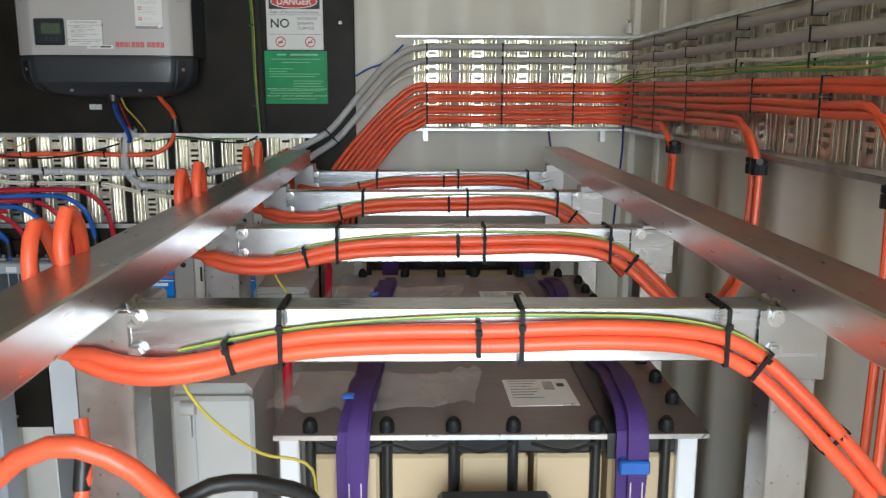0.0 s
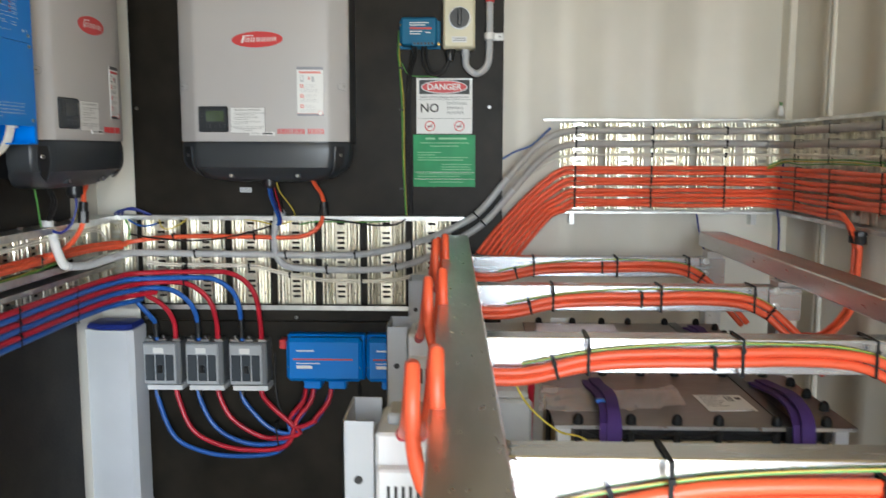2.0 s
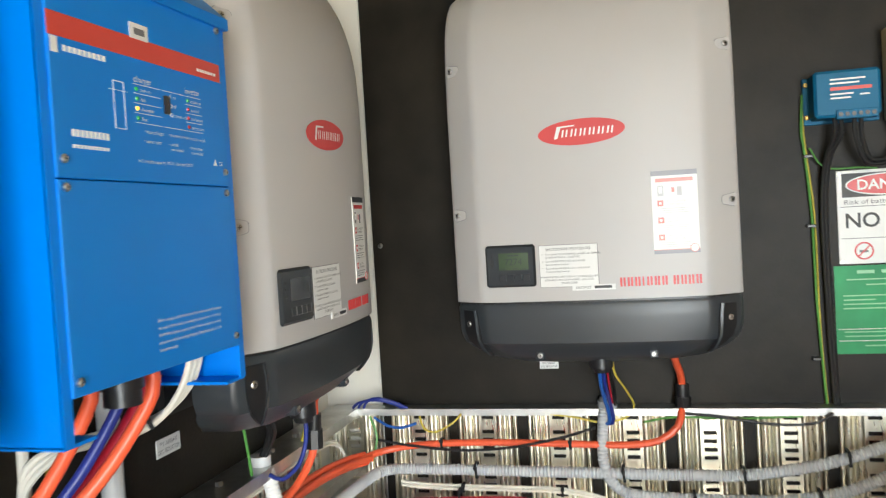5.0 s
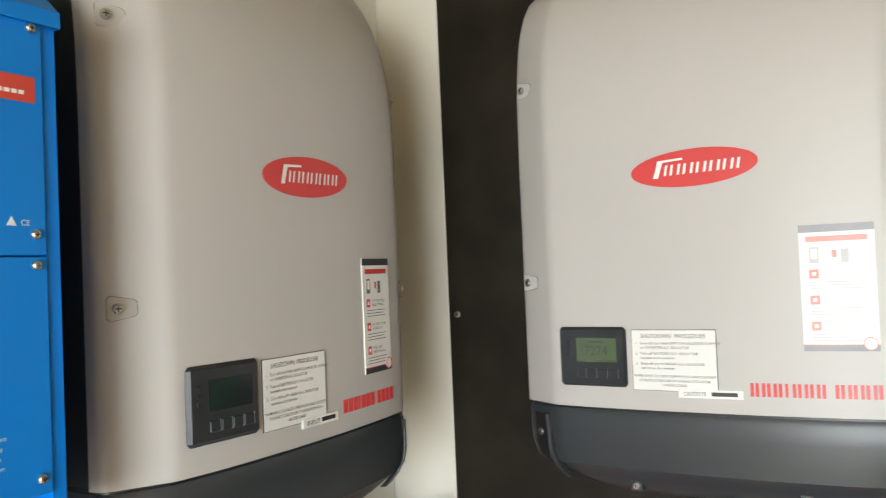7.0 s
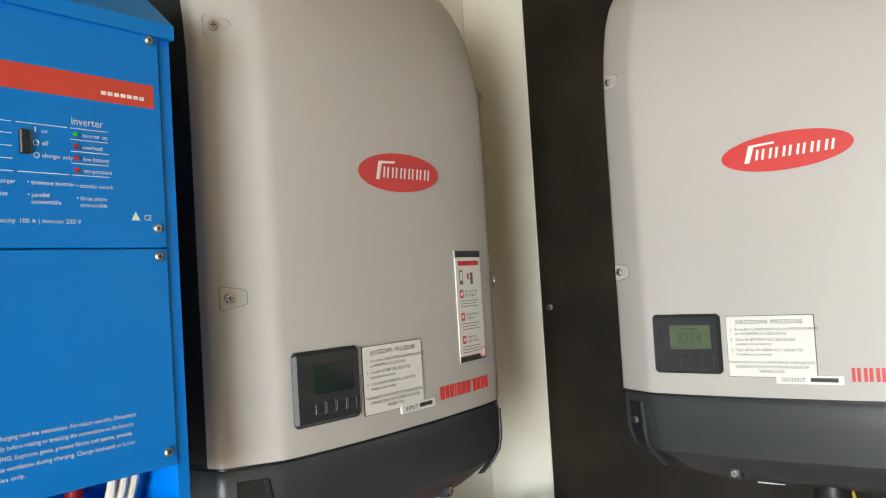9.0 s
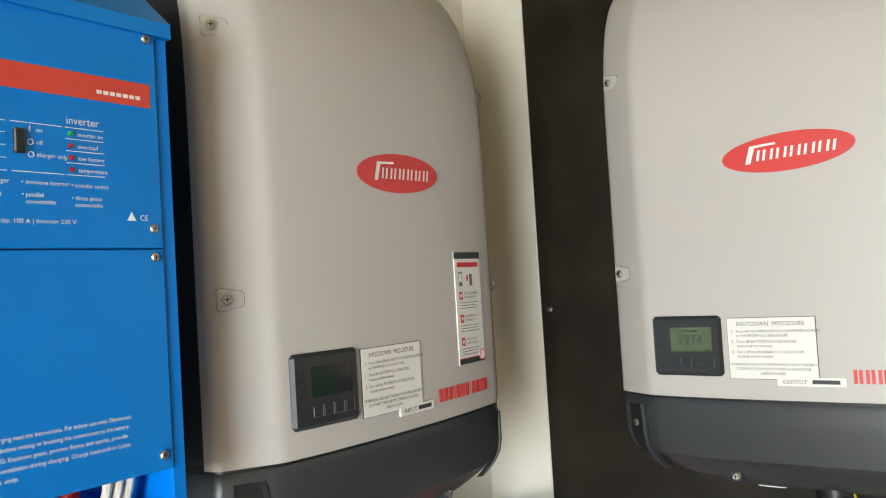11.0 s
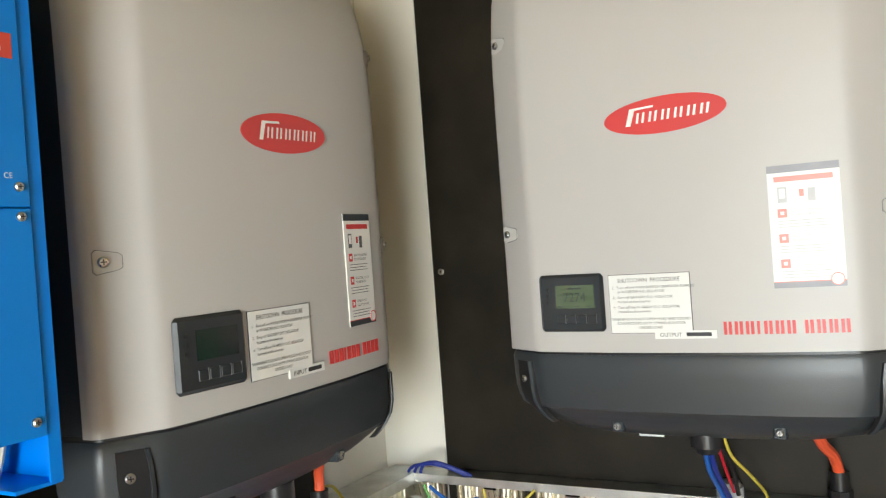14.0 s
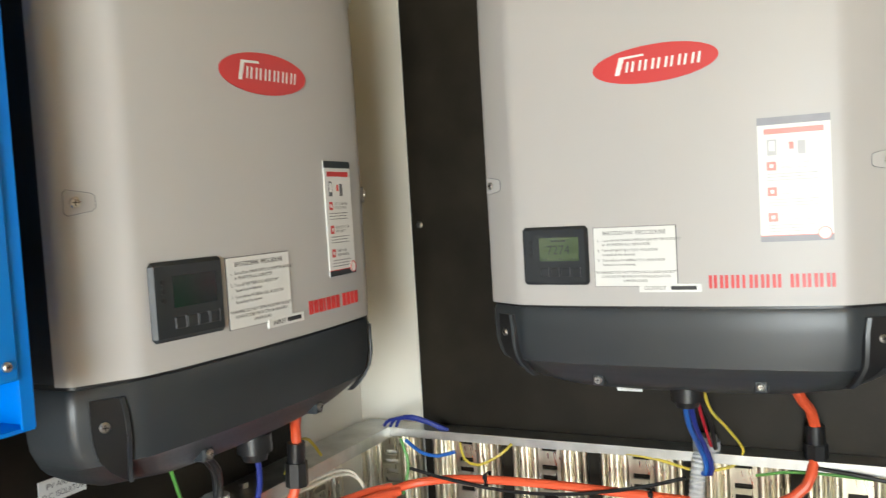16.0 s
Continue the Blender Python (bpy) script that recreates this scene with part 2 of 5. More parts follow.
def lettering(text, size, m, material, parent, align="LEFT", width=None, name="lettering", bold=0.0):
    """Flat letters in Blender's own font, in the plane of m (x along, y up); width: the length that the line is set to."""
    key = (text, size, material.name, align, width, bold)
    if key not in LETTERS:
        cu = bpy.data.curves.new("letters", "FONT")
        cu.body, cu.size, cu.align_x, cu.offset, cu.resolution_u = text, size, align, bold, 3
        tmp = bpy.data.objects.new("letters", cu)
        me = bpy.data.meshes.new_from_object(tmp)
        bpy.data.objects.remove(tmp)
        bpy.data.curves.remove(cu)
        if width and len(me.vertices):
            xs = [v.co.x for v in me.vertices]
            k = width / (max(xs) - min(xs))
            for v in me.vertices:
                v.co.x *= k
        me.materials.append(material)
        LETTERS[key] = me
    ob = new(name, LETTERS[key])
    ob.parent = parent
    ob.matrix_local = m
    return ob


def face(u, v, d, rx=90.0):
    """The plane of a front panel in a thing's own axes: u to the right, v up, d towards the viewer."""
    return pose(u, -d, v, rx, 0, 0)


def bars(rows, d, t=0.0004):
    """Plain bars (u0, u1, v0, v1) on a front panel."""
    g = Geo()
    for u0, u1, v0, v1 in rows:
        g.box(u0, u1, -d - t, -d + 0.0004, v0, v1)
    return g


def oval(cu, cv, a, b, d, tilt=0.0, n=40, t=0.0008):
    g = Geo()
    ring = []
    for dd in (d - 0.0005, d + t):
        ring.append([(cu + a * math.cos(w) * math.cos(tilt) - b * math.sin(w) * math.sin(tilt), -dd, cv + a * math.cos(w) * math.sin(tilt) + b * math.sin(w) * math.cos(tilt)) for w in (2 * math.pi * i / n for i in range(n))])
    return g.loft(ring)


def ring(cu, cv, r0, r1, d, n=32, t=0.0005):
    g = Geo()
    rr = [[(cu + r * math.cos(2 * math.pi * i / n), -dd, cv + r * math.sin(2 * math.pi * i / n)) for i in range(n)] for r, dd in ((r0, d), (r0, d + t), (r1, d + t), (r1, d))]
    return g.loft(rr, cap=False)


def screw(parent, u, v, d, r=0.006, nx=0.0, name="screw", material=None):
    """A pan-head screw with a cross slot; nx leans it to the side."""
    n = Vector((nx, -1, 0)).normalized()
    p = Vector((u, -d, v))
    g = Geo().rod(p, p + n * 0.0022, r).rod(p + n * 0.0022, p + n * 0.0034, r, r1=r * 0.7)
    s = part(name, g, material or STEEL, parent)
    q = n.to_track_quat("Z", "Y").to_matrix().to_4x4()
    q.translation = p + n * 0.0034
    part("slot", Geo().box(-r * 0.55, r * 0.55, -r * 0.1, r * 0.1, -0.0003, 0.0003, q).box(-r * 0.1, r * 0.1, -r * 0.55, r * 0.55, -0.0003, 0.0003, q), DARKER, s)
    return s


def cable(name, points, r, material, label, category="cable", group="", sides=10, ridge=0.0, pitch=0.007):
    return single(name, Geo().tube(points, r, sides, ridge, pitch), material, label, category, group)


def tie(p, along, w, h, label="black plastic cable tie round a cable bundle", group="cable ties"):
    """A cable tie: a flat band round a bundle w wide and h high, at p, the bundle running along."""
    along = Vector(along).normalized()
    q = along.to_track_quat("X", "Z").to_matrix().to_4x4()
    q.translation = Vector(p)
    g = Geo()
    t = 0.0014
    for s in (-1, 1):
        g.box(-0.0024, 0.0024, s * w / 2 - t / 2, s * w / 2 + t / 2, -h / 2, h / 2, q)
        g.box(-0.0024, 0.0024, -w / 2, w / 2, s * h / 2 - t / 2, s * h / 2 + t / 2, q)
    g.box(-0.0034, 0.0034, -w / 2 - 0.004, -w / 2, h * 0.15, h * 0.15 + 0.006, q)
    return single("cable_tie", g, TIE, label, "cable tie", group)


# ---------- the container ----------
XL, XR, YB, YF, ZC = -1.235, 1.02, 3.19, -1.20, 2.42


def corrugated(length, height, m, deep=0.036, start=0.0):
    """A sheet wall with trapezoid ribs: x along, z up, ribs going back in y; start: where the first front flat begins."""
    line, x = [], start - 0.278
    while x < length:
        for dx, y in ((0.0, 0), (0.072, 0), (0.140, deep), (0.210, deep)):
            if 0 <= x + dx <= length:
                line.append((x + dx, y))
        x += 0.278
    line = [(0, line[0][1])] + line
    line.append((length, line[-1][1]))
    g = Geo()
    g.loft([[(a, b, 0) for a, b in line], [(a, b, height) for a, b in line]], cap=False, closed=False)
    g.loft([[(a, b + 0.05, 0) for a, b in line], [(a, b + 0.05, height) for a, b in line]], cap=False, closed=False)
    g.v = [tuple(m @ Vector(p)) for p in g.v]
    return g


single("ground", Geo().box(-150, 150, -150, 150, -0.36, -0.16), GRAVEL, "unseen yard outside the container, coloured yellow-brown for warm bounce", "ground", kind="structure")
single("floor", Geo().box(XL - 0.1, XR + 0.1, YF, YB + 0.1, -0.16, 0.0), FLOORWOOD, "brown plywood container floor", "floor", kind="structure")
single("ceiling", Geo().box(XL - 0.1, XR + 0.1, YF, YB + 0.1, ZC, ZC + 0.06), CEIL, "unseen steel container roof, coloured yellow to warm the bounced light", "ceiling", kind="structure")
single("wall_back", corrugated(XR - XL, ZC, pose(XL, YB, 0), start=0.121), CREAM, "cream painted corrugated steel end wall", "wall", kind="structure")
single("wall_right", corrugated(YB - YF, ZC, pose(XR, YB, 0, 0, 0, -90)), CREAM, "cream painted corrugated steel side wall", "wall", kind="structure")
single("wall_left", corrugated(YB - YF, ZC, pose(XL, YF, 0, 0, 0, 90)), CREAM, "cream painted corrugated steel side wall", "wall", kind="structure")
# unseen closed leaf, added to keep door light off the right wall
single("wall_front", Geo().box(XL - 0.05, -0.24, YF - 0.06, YF, 0.0, ZC, c=0.004).box(-0.24, XR + 0.05, YF - 0.06, YF, 0.0, 0.10, c=0.004), CREAM, "unseen cream front wall with a closed leaf added to block light", "wall", kind="structure")
single("corner_post", Geo().box(XL - 0.05, -1.0855, YB - 0.050, YB + 0.05, 0, ZC, c=0.006).box(XL - 0.05, XL + 0.022, 2.934, YB - 0.049, 0, ZC, c=0.004), CREAM, "cream painted steel corner post of the container", "corner post", kind="structure")
single("corner_post", Geo().box(XR - 0.022, XR + 0.09, YB - 0.03, YB + 0.09, 0, ZC, c=0.004), CREAM, "cream painted steel corner post of the container", "corner post", kind="structure")
single("roof_rail", Geo().box(XL, XR, YB - 0.06, YB + 0.03, ZC - 0.07, ZC + 0.02, c=0.004), CREAM, "cream painted steel roof rail along the end wall", "roof rail", kind="structure")

for dy in (0.0, 0.028):
    single("wall_seam", Geo().rod((XR - 0.004, 2.875 + dy, 0.0), (XR - 0.004, 2.875 + dy, ZC), 0.0075, 10), CREAM, "thin cream painted upright bead on the side wall", "wall bead", kind="structure")

# black boards behind the equipment
bb = thing("backing_board", "black plywood backing board on the end wall behind the equipment", "backing board", kind="structure")
part("board", Geo().box(-1.084, 0.105, 3.130, 3.152, 1.0, ZC - 0.01, c=0.002), BOARD, bb)
part("lower_board_end", Geo().box(-1.198, -1.0925, 3.120, 3.139, 0.345, 0.999, c=0.002), BOARD, bb)
part("lower_board", Geo().box(-1.092, -0.02, 3.130, 3.152, 0.345, 0.999, c=0.002), BOARD, bb)
lb = thing("backing_board", "black plywood backing board on the side wall behind the inverters", "backing board", kind="structure")
part("board", Geo().box(-1.222, -1.200, 0.9, 2.93, 0.10, ZC - 0.01, c=0.002), BOARD, lb)
for sx, sz in ((-1.067, 1.69), (0.062, 1.694), (-1.062, 1.008), (-1.067, 0.385), (-0.565, 1.012), (-1.067, 2.3), (0.07, 2.3)):
    screw(bb, sx, sz, -3.130, 0.0055)

# white column under the tray corner
col = thing("white_column", "white painted upright column with a blue rounded cap in the corner", "column", (-1.122, 3.060, 0))
prof = [(-0.095, -0.045), (-0.04, -0.075), (0.053, -0.075), (0.068, -0.06), (0.068, 0.04), (-0.095, 0.04)]
part("shaft", Geo().loft([[(a, b, 0) for a, b in prof], [(a, b, 0.995) for a, b in prof]]), GREYPAINT, col)
part("cap", Geo().loft([[(a * k, b * k, z) for a, b in prof] for z, k in ((0.996, 0.93), (1.004, 0.93), (1.012, 0.85), (1.016, 0.6))]), NAVY, col, "dark blue rounded cap")


# ---------- cable trays ----------
def tray(name, label, length, height, loc, rz, panels=0.14, lip=0.04, first=0.02, turn=0.013, rib=1.0):
    """A slotted galvanised tray standing on edge: x along, z up, its back at y 0 and its lips towards -y."""
    t = thing(name, label, "cable tray", loc, rz)
    for nm, z0, s in (("top_channel", height, -1), ("bottom_channel", 0, 1)):
        g = Geo().box(0, length, -lip, 0, z0 - 0.001, z0 + 0.001).box(0, length, -lip - 0.0015, -lip + 0.0008, min(z0, z0 + s * turn), max(z0, z0 + s * turn) + 0.001)
        part(nm, g, ZINC, t)
    if "p" not in PANEL or PANEL["h"] != height:
        g = Geo()
        h0, h1 = 0.012, height - 0.012
        for c, w, d in ((-0.0585, 0.0045, 0.005), (0.0585, 0.0045, 0.005), (-0.046, 0.007, 0.006), (-0.036, 0.005, 0.008), (-0.0255, 0.006, 0.004), (0.0255, 0.006, 0.004), (0.036, 0.005, 0.008), (0.046, 0.007, 0.006)):
            d *= rib
            g.loft([[(c - w, -0.002, z), (c - w * 0.8, -0.002 - d * 0.55, z), (c - w * 0.4, -0.002 - d * 0.92, z), (c, -0.002 - d, z), (c + w * 0.4, -0.002 - d * 0.92, z), (c + w * 0.8, -0.002 - d * 0.55, z), (c + w, -0.002, z), (c + w, 0.0, z), (c - w, 0.0, z)] for z in (h0, h1)])
        g.box(-0.019, -0.0125, -0.004, -0.001, h0, h1).box(0.0125, 0.019, -0.004, -0.001, h0, h1)
        n = 0
        z = h0
        while z + 0.006 < h1:
            g.box(-0.0125, 0.0125, -0.004, -0.001, z, z + (0.0085 if n % 4 else 0.022))
            z += 0.0165 if n % 4 else 0.030
            n += 1
        PANEL["p"], PANEL["h"] = g.mesh("slotted_panel"), height
        PANEL["p"].materials.append(ZINCRIB)
    x = first + 0.052
    while x + 0.03 < length:
        o = part("slotted_panel", PANEL["p"], ZINCRIB, t)
        o.location = (x, 0, 0)
        x += panels
    return t


PANEL = {}
tray("cable_tray", "galvanised slotted cable tray on the black end board", 1.175, 0.302, (-1.19, 3.128, 1.046), 0, 0.147, first=-0.011)
tray("cable_tray", "galvanised slotted cable tray on the cream end wall carrying orange cables", 0.755, 0.300, (0.235, 3.188, 1.357), 0, 0.147, first=0.066, turn=0.006)
tray("cable_tray", "galvanised slotted cable tray along the corrugated side wall", 2.9, 0.292, (1.018, 3.16, 1.359), -90, 0.1385, lip=0.043, turn=0.009, rib=0.4)
tray("cable_tray", "galvanised slotted cable tray under the blue inverters", 2.0, 0.130, (-1.198, 1.1, 1.219), 90, 0.1385, lip=0.07, turn=0.018)
tray("cable_tray", "lower galvanised cable tray with red and blue cables", 2.0, 0.125, (-1.198, 1.1, 1.070), 90, 0.1385, lip=0.055)
for x in (0.33, 0.91):
    g = Geo().box(x - 0.008, x + 0.008, 3.150, 3.188, 1.322, 1.356).rod((x, 3.149, 1.338), (x, 3.146, 1.338), 0.005)
    single("tray_bracket", g, ZINC, "small zinc bracket under the cable tray", "bracket", "tray brackets")


# ---------- aluminium frame ----------
fr = thing("aluminium_frame", "welded mill-finish aluminium frame over the batteries", "metal frame")


def lx(y):
    return 0.034 - 0.021 * (y - 1.1)


def rail(name, y0, y1, xa, xb, z0, z1):
    g = Geo()
    ringlist = []
    for y in (y0, y1):
        a, b = xa(y), xb(y)
        c = 0.0025
        ringlist.append([(a + c, y, z0), (b - c, y, z0), (b, y, z0 + c), (b, y, z1 - c), (b - c, y, z1), (a + c, y, z1), (a, y, z1 - c), (a, y, z0 + c)])
    g.loft(ringlist)
    return part(name, g, ALU, fr)


rail("left_rail", 0.72, 2.84, lambda y: lx(y) - 0.068, lx, 1.271, 1.316)
rail("right_rail", 0.60, 3.0, lambda y: 0.690 + 0.004 * (y - 1), lambda y: 0.762 + 0.004 * (y - 1), 1.272, 1.315)
BARS = (1.240, 1.770, 2.320, 2.870)
for y in BARS:
    top = 1.2725 - 0.013 * (y - 1.24)
    part("cross_bar", Geo().box(lx(y) - 0.015, 0.700, y, y + 0.044, top - 0.057, top, c=0.0015), ALUBAR, fr)
    for x0 in (lx(y) - 0.052, 0.686):
        part("leg", Geo().box(x0, x0 + (0.046 if x0 > 0.5 else 0.058), y - 0.003 if x0 > 0.5 else y - 0.004, y + 0.046, 0.0, 1.2705, c=0.002), ALU, fr)
    part("corner_plate", Geo().box(0.668, 0.7385, y - 0.0052, y - 0.0036, top - 0.075, top - 0.002, c=0.0006), ALUBAR, fr, "bright aluminium corner plate")
    for x, xs in ((lx(y) + 0.012, 1), (0.684, -1)):
        for dz in (0.010, 0.044):
            g = Geo().rod((x, y, top - dz), (x, y - 0.0115, top - dz), 0.0068, 6).rod((x, y, top - dz), (x, y - 0.0072, top - dz), 0.009)
            part("bolt", g, STEEL, fr)
    for xw in (lx(y) + 0.003, 0.690):
        g = Geo()
        random.seed(int(y * 100))
        for i in range(6):
            g.rod((xw + random.uniform(-0.006, 0.006), y + 0.004 + i * 0.006, top + 0.001), (xw + random.uniform(-0.004, 0.004), y + 0.007 + i * 0.006, top + 0.004), 0.0042, 7, r1=0.002)
        part("weld", g, ALU, fr)


# ---------- grey wall inverters ----------
CROWN = 0.012


def section(w, d, z, back=None):
    """One level of the housing: flat sides, broad bevels and a softly crowned front."""
    k = min(1.0, d / 0.225)
    c, q = CROWN * k, w / 0.2525
    half = [(w, d - back * k if back else 0), (w, d - 0.053 * k), (w - 0.001 * q, d - 0.048 * k), (w - 0.006 * q, d - 0.042 * k), (w - 0.047 * q, d - 0.006 * k - c), (w - 0.053 * q, d - 0.002 * k - c), (w - 0.062 * q, d - c), (w - 0.10 * q, d - c * 0.56), (w - 0.15 * q, d - c * 0.26), (w - 0.20 * q, d - c * 0.06)]
    pts = half + [(-a, b) for a, b in half[::-1]]
    return [(a, -b, z) for a, b in pts]


def lay(ob, u0, u1, depth):
    """Lays a flat label onto the crowned front between u0 and u1."""
    o0, o1 = CROWN * (u0 / 0.2) ** 2, CROWN * (u1 / 0.2) ** 2
    mid, turn = (u0 + u1) / 2, math.degrees(math.atan2(o1 - o0, u1 - u0))
    ob.matrix_local = pose(mid, -depth + (o0 + o1) / 2 - 0.0005, 0, 0, 0, turn) @ pose(-mid, depth, 0)
    return ob


def wall_inverter(label, tag, loc, rz, lit, tagline, su=0.107, sv=0.202, sw=0.076, mark=0.0108, fit=1.0, glare=False):
    t = thing("wall_inverter", label, "inverter", loc, rz, "grey wall inverters")
    W, D = 0.2525, 0.225
    ups = [(0.128, W, D), (0.132, W, D), (0.30, W, D), (0.45, W, D), (0.50, W, D - 0.001), (0.535, W, D - 0.0025), (0.565, W, D - 0.006), (0.59, W, D - 0.011), (0.615, W, D - 0.018), (0.64, W - 0.001, D - 0.027), (0.665, W - 0.003, D - 0.040), (0.685, W - 0.008, D - 0.053), (0.700, W - 0.021, D - 0.066), (0.715, W - 0.036, D - 0.081), (0.728, W - 0.050, D - 0.102), (0.736, W - 0.060, D - 0.120), (0.738, W - 0.066, D - 0.135)]
    sh = part("shell", Geo().loft([section(w, d, z, 0.062) for z, w, d in ups]), SHELL, t)
    part("heat_sink", Geo().loft([[(w - 0.005, 0, z), (w - 0.005, -(d - 0.0595 * min(1.0, d / 0.225)), z), (0.005 - w, -(d - 0.0595 * min(1.0, d / 0.225)), z), (0.005 - w, 0, z)] for z, w, d in [(z, w, d - 0.002) for z, w, d in ups]]), DARK, t, "black body behind the grey shell")
    lows = [(0.124, W - 0.003, D - 0.004), (0.118, W - 0.001, D - 0.002), (0.095, W - 0.001, D - 0.003), (0.076, W - 0.002, D - 0.004), (0.064, W - 0.005, D - 0.005), (0.052, W - 0.011, D - 0.006), (0.0505, W - 0.013, D - 0.0085), (0.045, W - 0.018, D - 0.0160), (0.036, W - 0.029, D - 0.025), (0.027, W - 0.044, D - 0.034), (0.019, W - 0.058, D - 0.044), (0.012, W - 0.090, D - 0.056), (0.008, W - 0.125, D - 0.070), (0.006, W - 0.150, D - 0.090)]
    cv = part("connection_cover", Geo().loft([section(w, d, z, 0.105) for z, w, d in lows]), DARK, t, "charcoal lower cover")
    part("joint", Geo().loft([section(W - 0.004, D - 0.005, z) for z in (0.123, 0.129)]), DARKER, t)
    # corner grips: proud plates, blacker than the cover to give the recesses' shade
    for sx in (-1, 1):
        g = Geo()
        n = Vector((sx * 0.505, -0.863, 0))
        e = Vector((sx * 0.863, 0.505, 0))
        base = Vector((sx * 0.2255, -(D - 0.0325), 0))
        rows = []
        for z, a, b, inn in ((0.113, -0.018, 0.014, 0), (0.095, -0.021, 0.014, 0), (0.075, -0.022, 0.013, 0), (0.058, -0.020, 0.010, 0.003), (0.044, -0.018, 0.003, 0.010), (0.034, -0.016, -0.005, 0.017), (0.027, -0.015, -0.012, 0.024)):
            c = base + Vector((-sx * inn, inn * 0.75, z))
            rows.append([c + e * a - n * 0.004, c + e * b - n * 0.004, c + e * b + n * 0.0022, c + e * (a + 0.002) + n * 0.0022])
        part("grip", g.loft(rows), DARKER, t, "dark corner grip plate with the recess shade in its colour")
        g = Geo().loft([[c[3] + n * 0.0012, c[3] + e * 0.004 + n * 0.0032, c[3] + e * 0.004 - n * 0.001, c[3] - n * 0.001] for c in rows])
        part("grip_edge", g, DARK, t)
        screw(t, sx * 0.228, 0.088, D - 0.0325, 0.005, nx=sx * 0.6)
        for z, off in ((0.288, 0.0), (0.552, 0.0045)):
            pad = Geo()
            c0 = Vector((sx * 0.2355, -(D - off - 0.0357), z))
            rim = [(-0.015, -0.0050), (-0.012, -0.0075), (0.008, -0.0110), (0.011, -0.0085), (0.011, 0.0085), (0.008, 0.0110), (-0.012, 0.0075), (-0.015, 0.0050)]
            pad.loft([[c0 + e * a - n * 0.004 + Vector((0, 0, b)) for a, b in rim], [c0 + e * a + n * (0.0006 + (a + 0.015) * 0.13) + Vector((0, 0, b)) for a, b in rim]])
            part("screw_pad", pad, SHELL, t)
            # darker rim that paints the soft shading round the pad pocket
            shade_rim = Geo().loft([[c0 + e * a * 1.05 - n * 0.004 + Vector((0, 0, b * 1.07)) for a, b in rim], [c0 + e * a * 1.05 + n * 0.0005 + Vector((0, 0, b * 1.07)) for a, b in rim]])
            part("pad_gap", shade_rim, BRKGREY, t)
            p = c0 + e * 0.002 + n * 0.0034
            screw(t, p.x, z, -p.y, 0.0052, nx=sx * 0.6)
    for u in (-0.101, 0.098):
        part("screw_pad", Geo().box(u - 0.008, u + 0.008, -(D - 0.031), -(D - 0.060), 0.019, 0.035, c=0.002), DARK, t)
        screw(t, u, 0.027, D - 0.031, 0.005)
    # display
    ds = part("display_panel", Geo().box(-0.187, -0.096, -D - 0.0045, -D + 0.003, 0.155, 0.230, c=0.004), BEZEL, t, "charcoal display panel with four keys")
    lay(ds, -0.187, -0.096, D)
    part("screen", Geo().box(-0.162, -0.108, -D - 0.0052, -D - 0.004, 0.186, 0.216), LCD if lit else SCREENOFF, ds, "lit green display" if lit else "dark display")
    for i in range(4):
        part("key", Geo().box(-0.162 + i * 0.0145, -0.149 + i * 0.0145, -D - 0.0055, -D - 0.004, 0.166, 0.177, c=0.0006), BEZEL, ds)
        part("key_mark", Geo().box(-0.150 + i * 0.0145, -0.1495 + i * 0.0145, -D - 0.0060, -D - 0.0050, 0.166, 0.178), GREYINK, ds)
    for z in (0.211, 0.2025, 0.194):
        part("status_light", Geo().rod((-0.174, -D - 0.0042, z), (-0.174, -D - 0.0056, z), 0.0026), DARKER, ds)
    if lit:
        lettering("7274", 0.017, face(-0.1355, 0.1945, D + 0.0056), LCDINK, ds, "CENTER", 0.031)
        for u0, u1, v0, v1 in ((-0.145, -0.125, 0.2105, 0.2125), (-0.160, -0.150, 0.188, 0.189), (-0.135, -0.128, 0.188, 0.189), (-0.120, -0.112, 0.188, 0.189)):
            part("display_row", bars([(u0, u1, v0, v1)], D + 0.0053), LCDINK, ds)
    # notices
    la = part("notice", Geo().box(-0.089, 0.012, -D - 0.0012, -D + 0.001, 0.153, 0.226), PAPER, t, "white printed notice")
    lay(la, -0.089, 0.012, D)
    part("border", Geo().box(-0.0896, 0.0126, -D - 0.0006, -D + 0.001, 0.1524, 0.2266), INK, la)
    d = D + 0.0015
    lettering("SHUTDOWN  PROCEDURE", 0.0072, face(-0.0385, 0.2165, d), INK, la, "CENTER", 0.078)
    y = 0.2085
    for a, b in (("1.  Turn off the 'MAIN SWITCH (INVERTER SUPPLY)'", 0.093), ("     or 'INVERTER A.C. ISOLATOR'", 0.058), ("2.  Turn off 'BATTERY D.C. ISOLATOR'", 0.070), ("     located at the inverter", 0.044), ("3.  Turn off the PV ARRAY D.C. ISOLATOR", 0.076), ("     located at the inverter", 0.044)):
        lettering(a, 0.0046, face(-0.085, y, d), INK, la)
        y -= 0.0052 if a[0] != " " else 0.0072
    for a, yy in (("'WARNING' DO NOT OPEN PLUG AND SOCKET", 0.1688), ("CONNECTORS OR PV STRING ISOLATOR", 0.1635), ("UNDER LOAD", 0.1582)):
        lettering(a, 0.0046, face(-0.0385, yy, d), INK, la, "CENTER")
    tg = part("name_tag", Geo().box(*tag, -D - 0.0016, -D + 0.001, 0.1455, 0.1555), PAPER, t, "small white name tag")
    lay(tg, tag[0], tag[1], D)
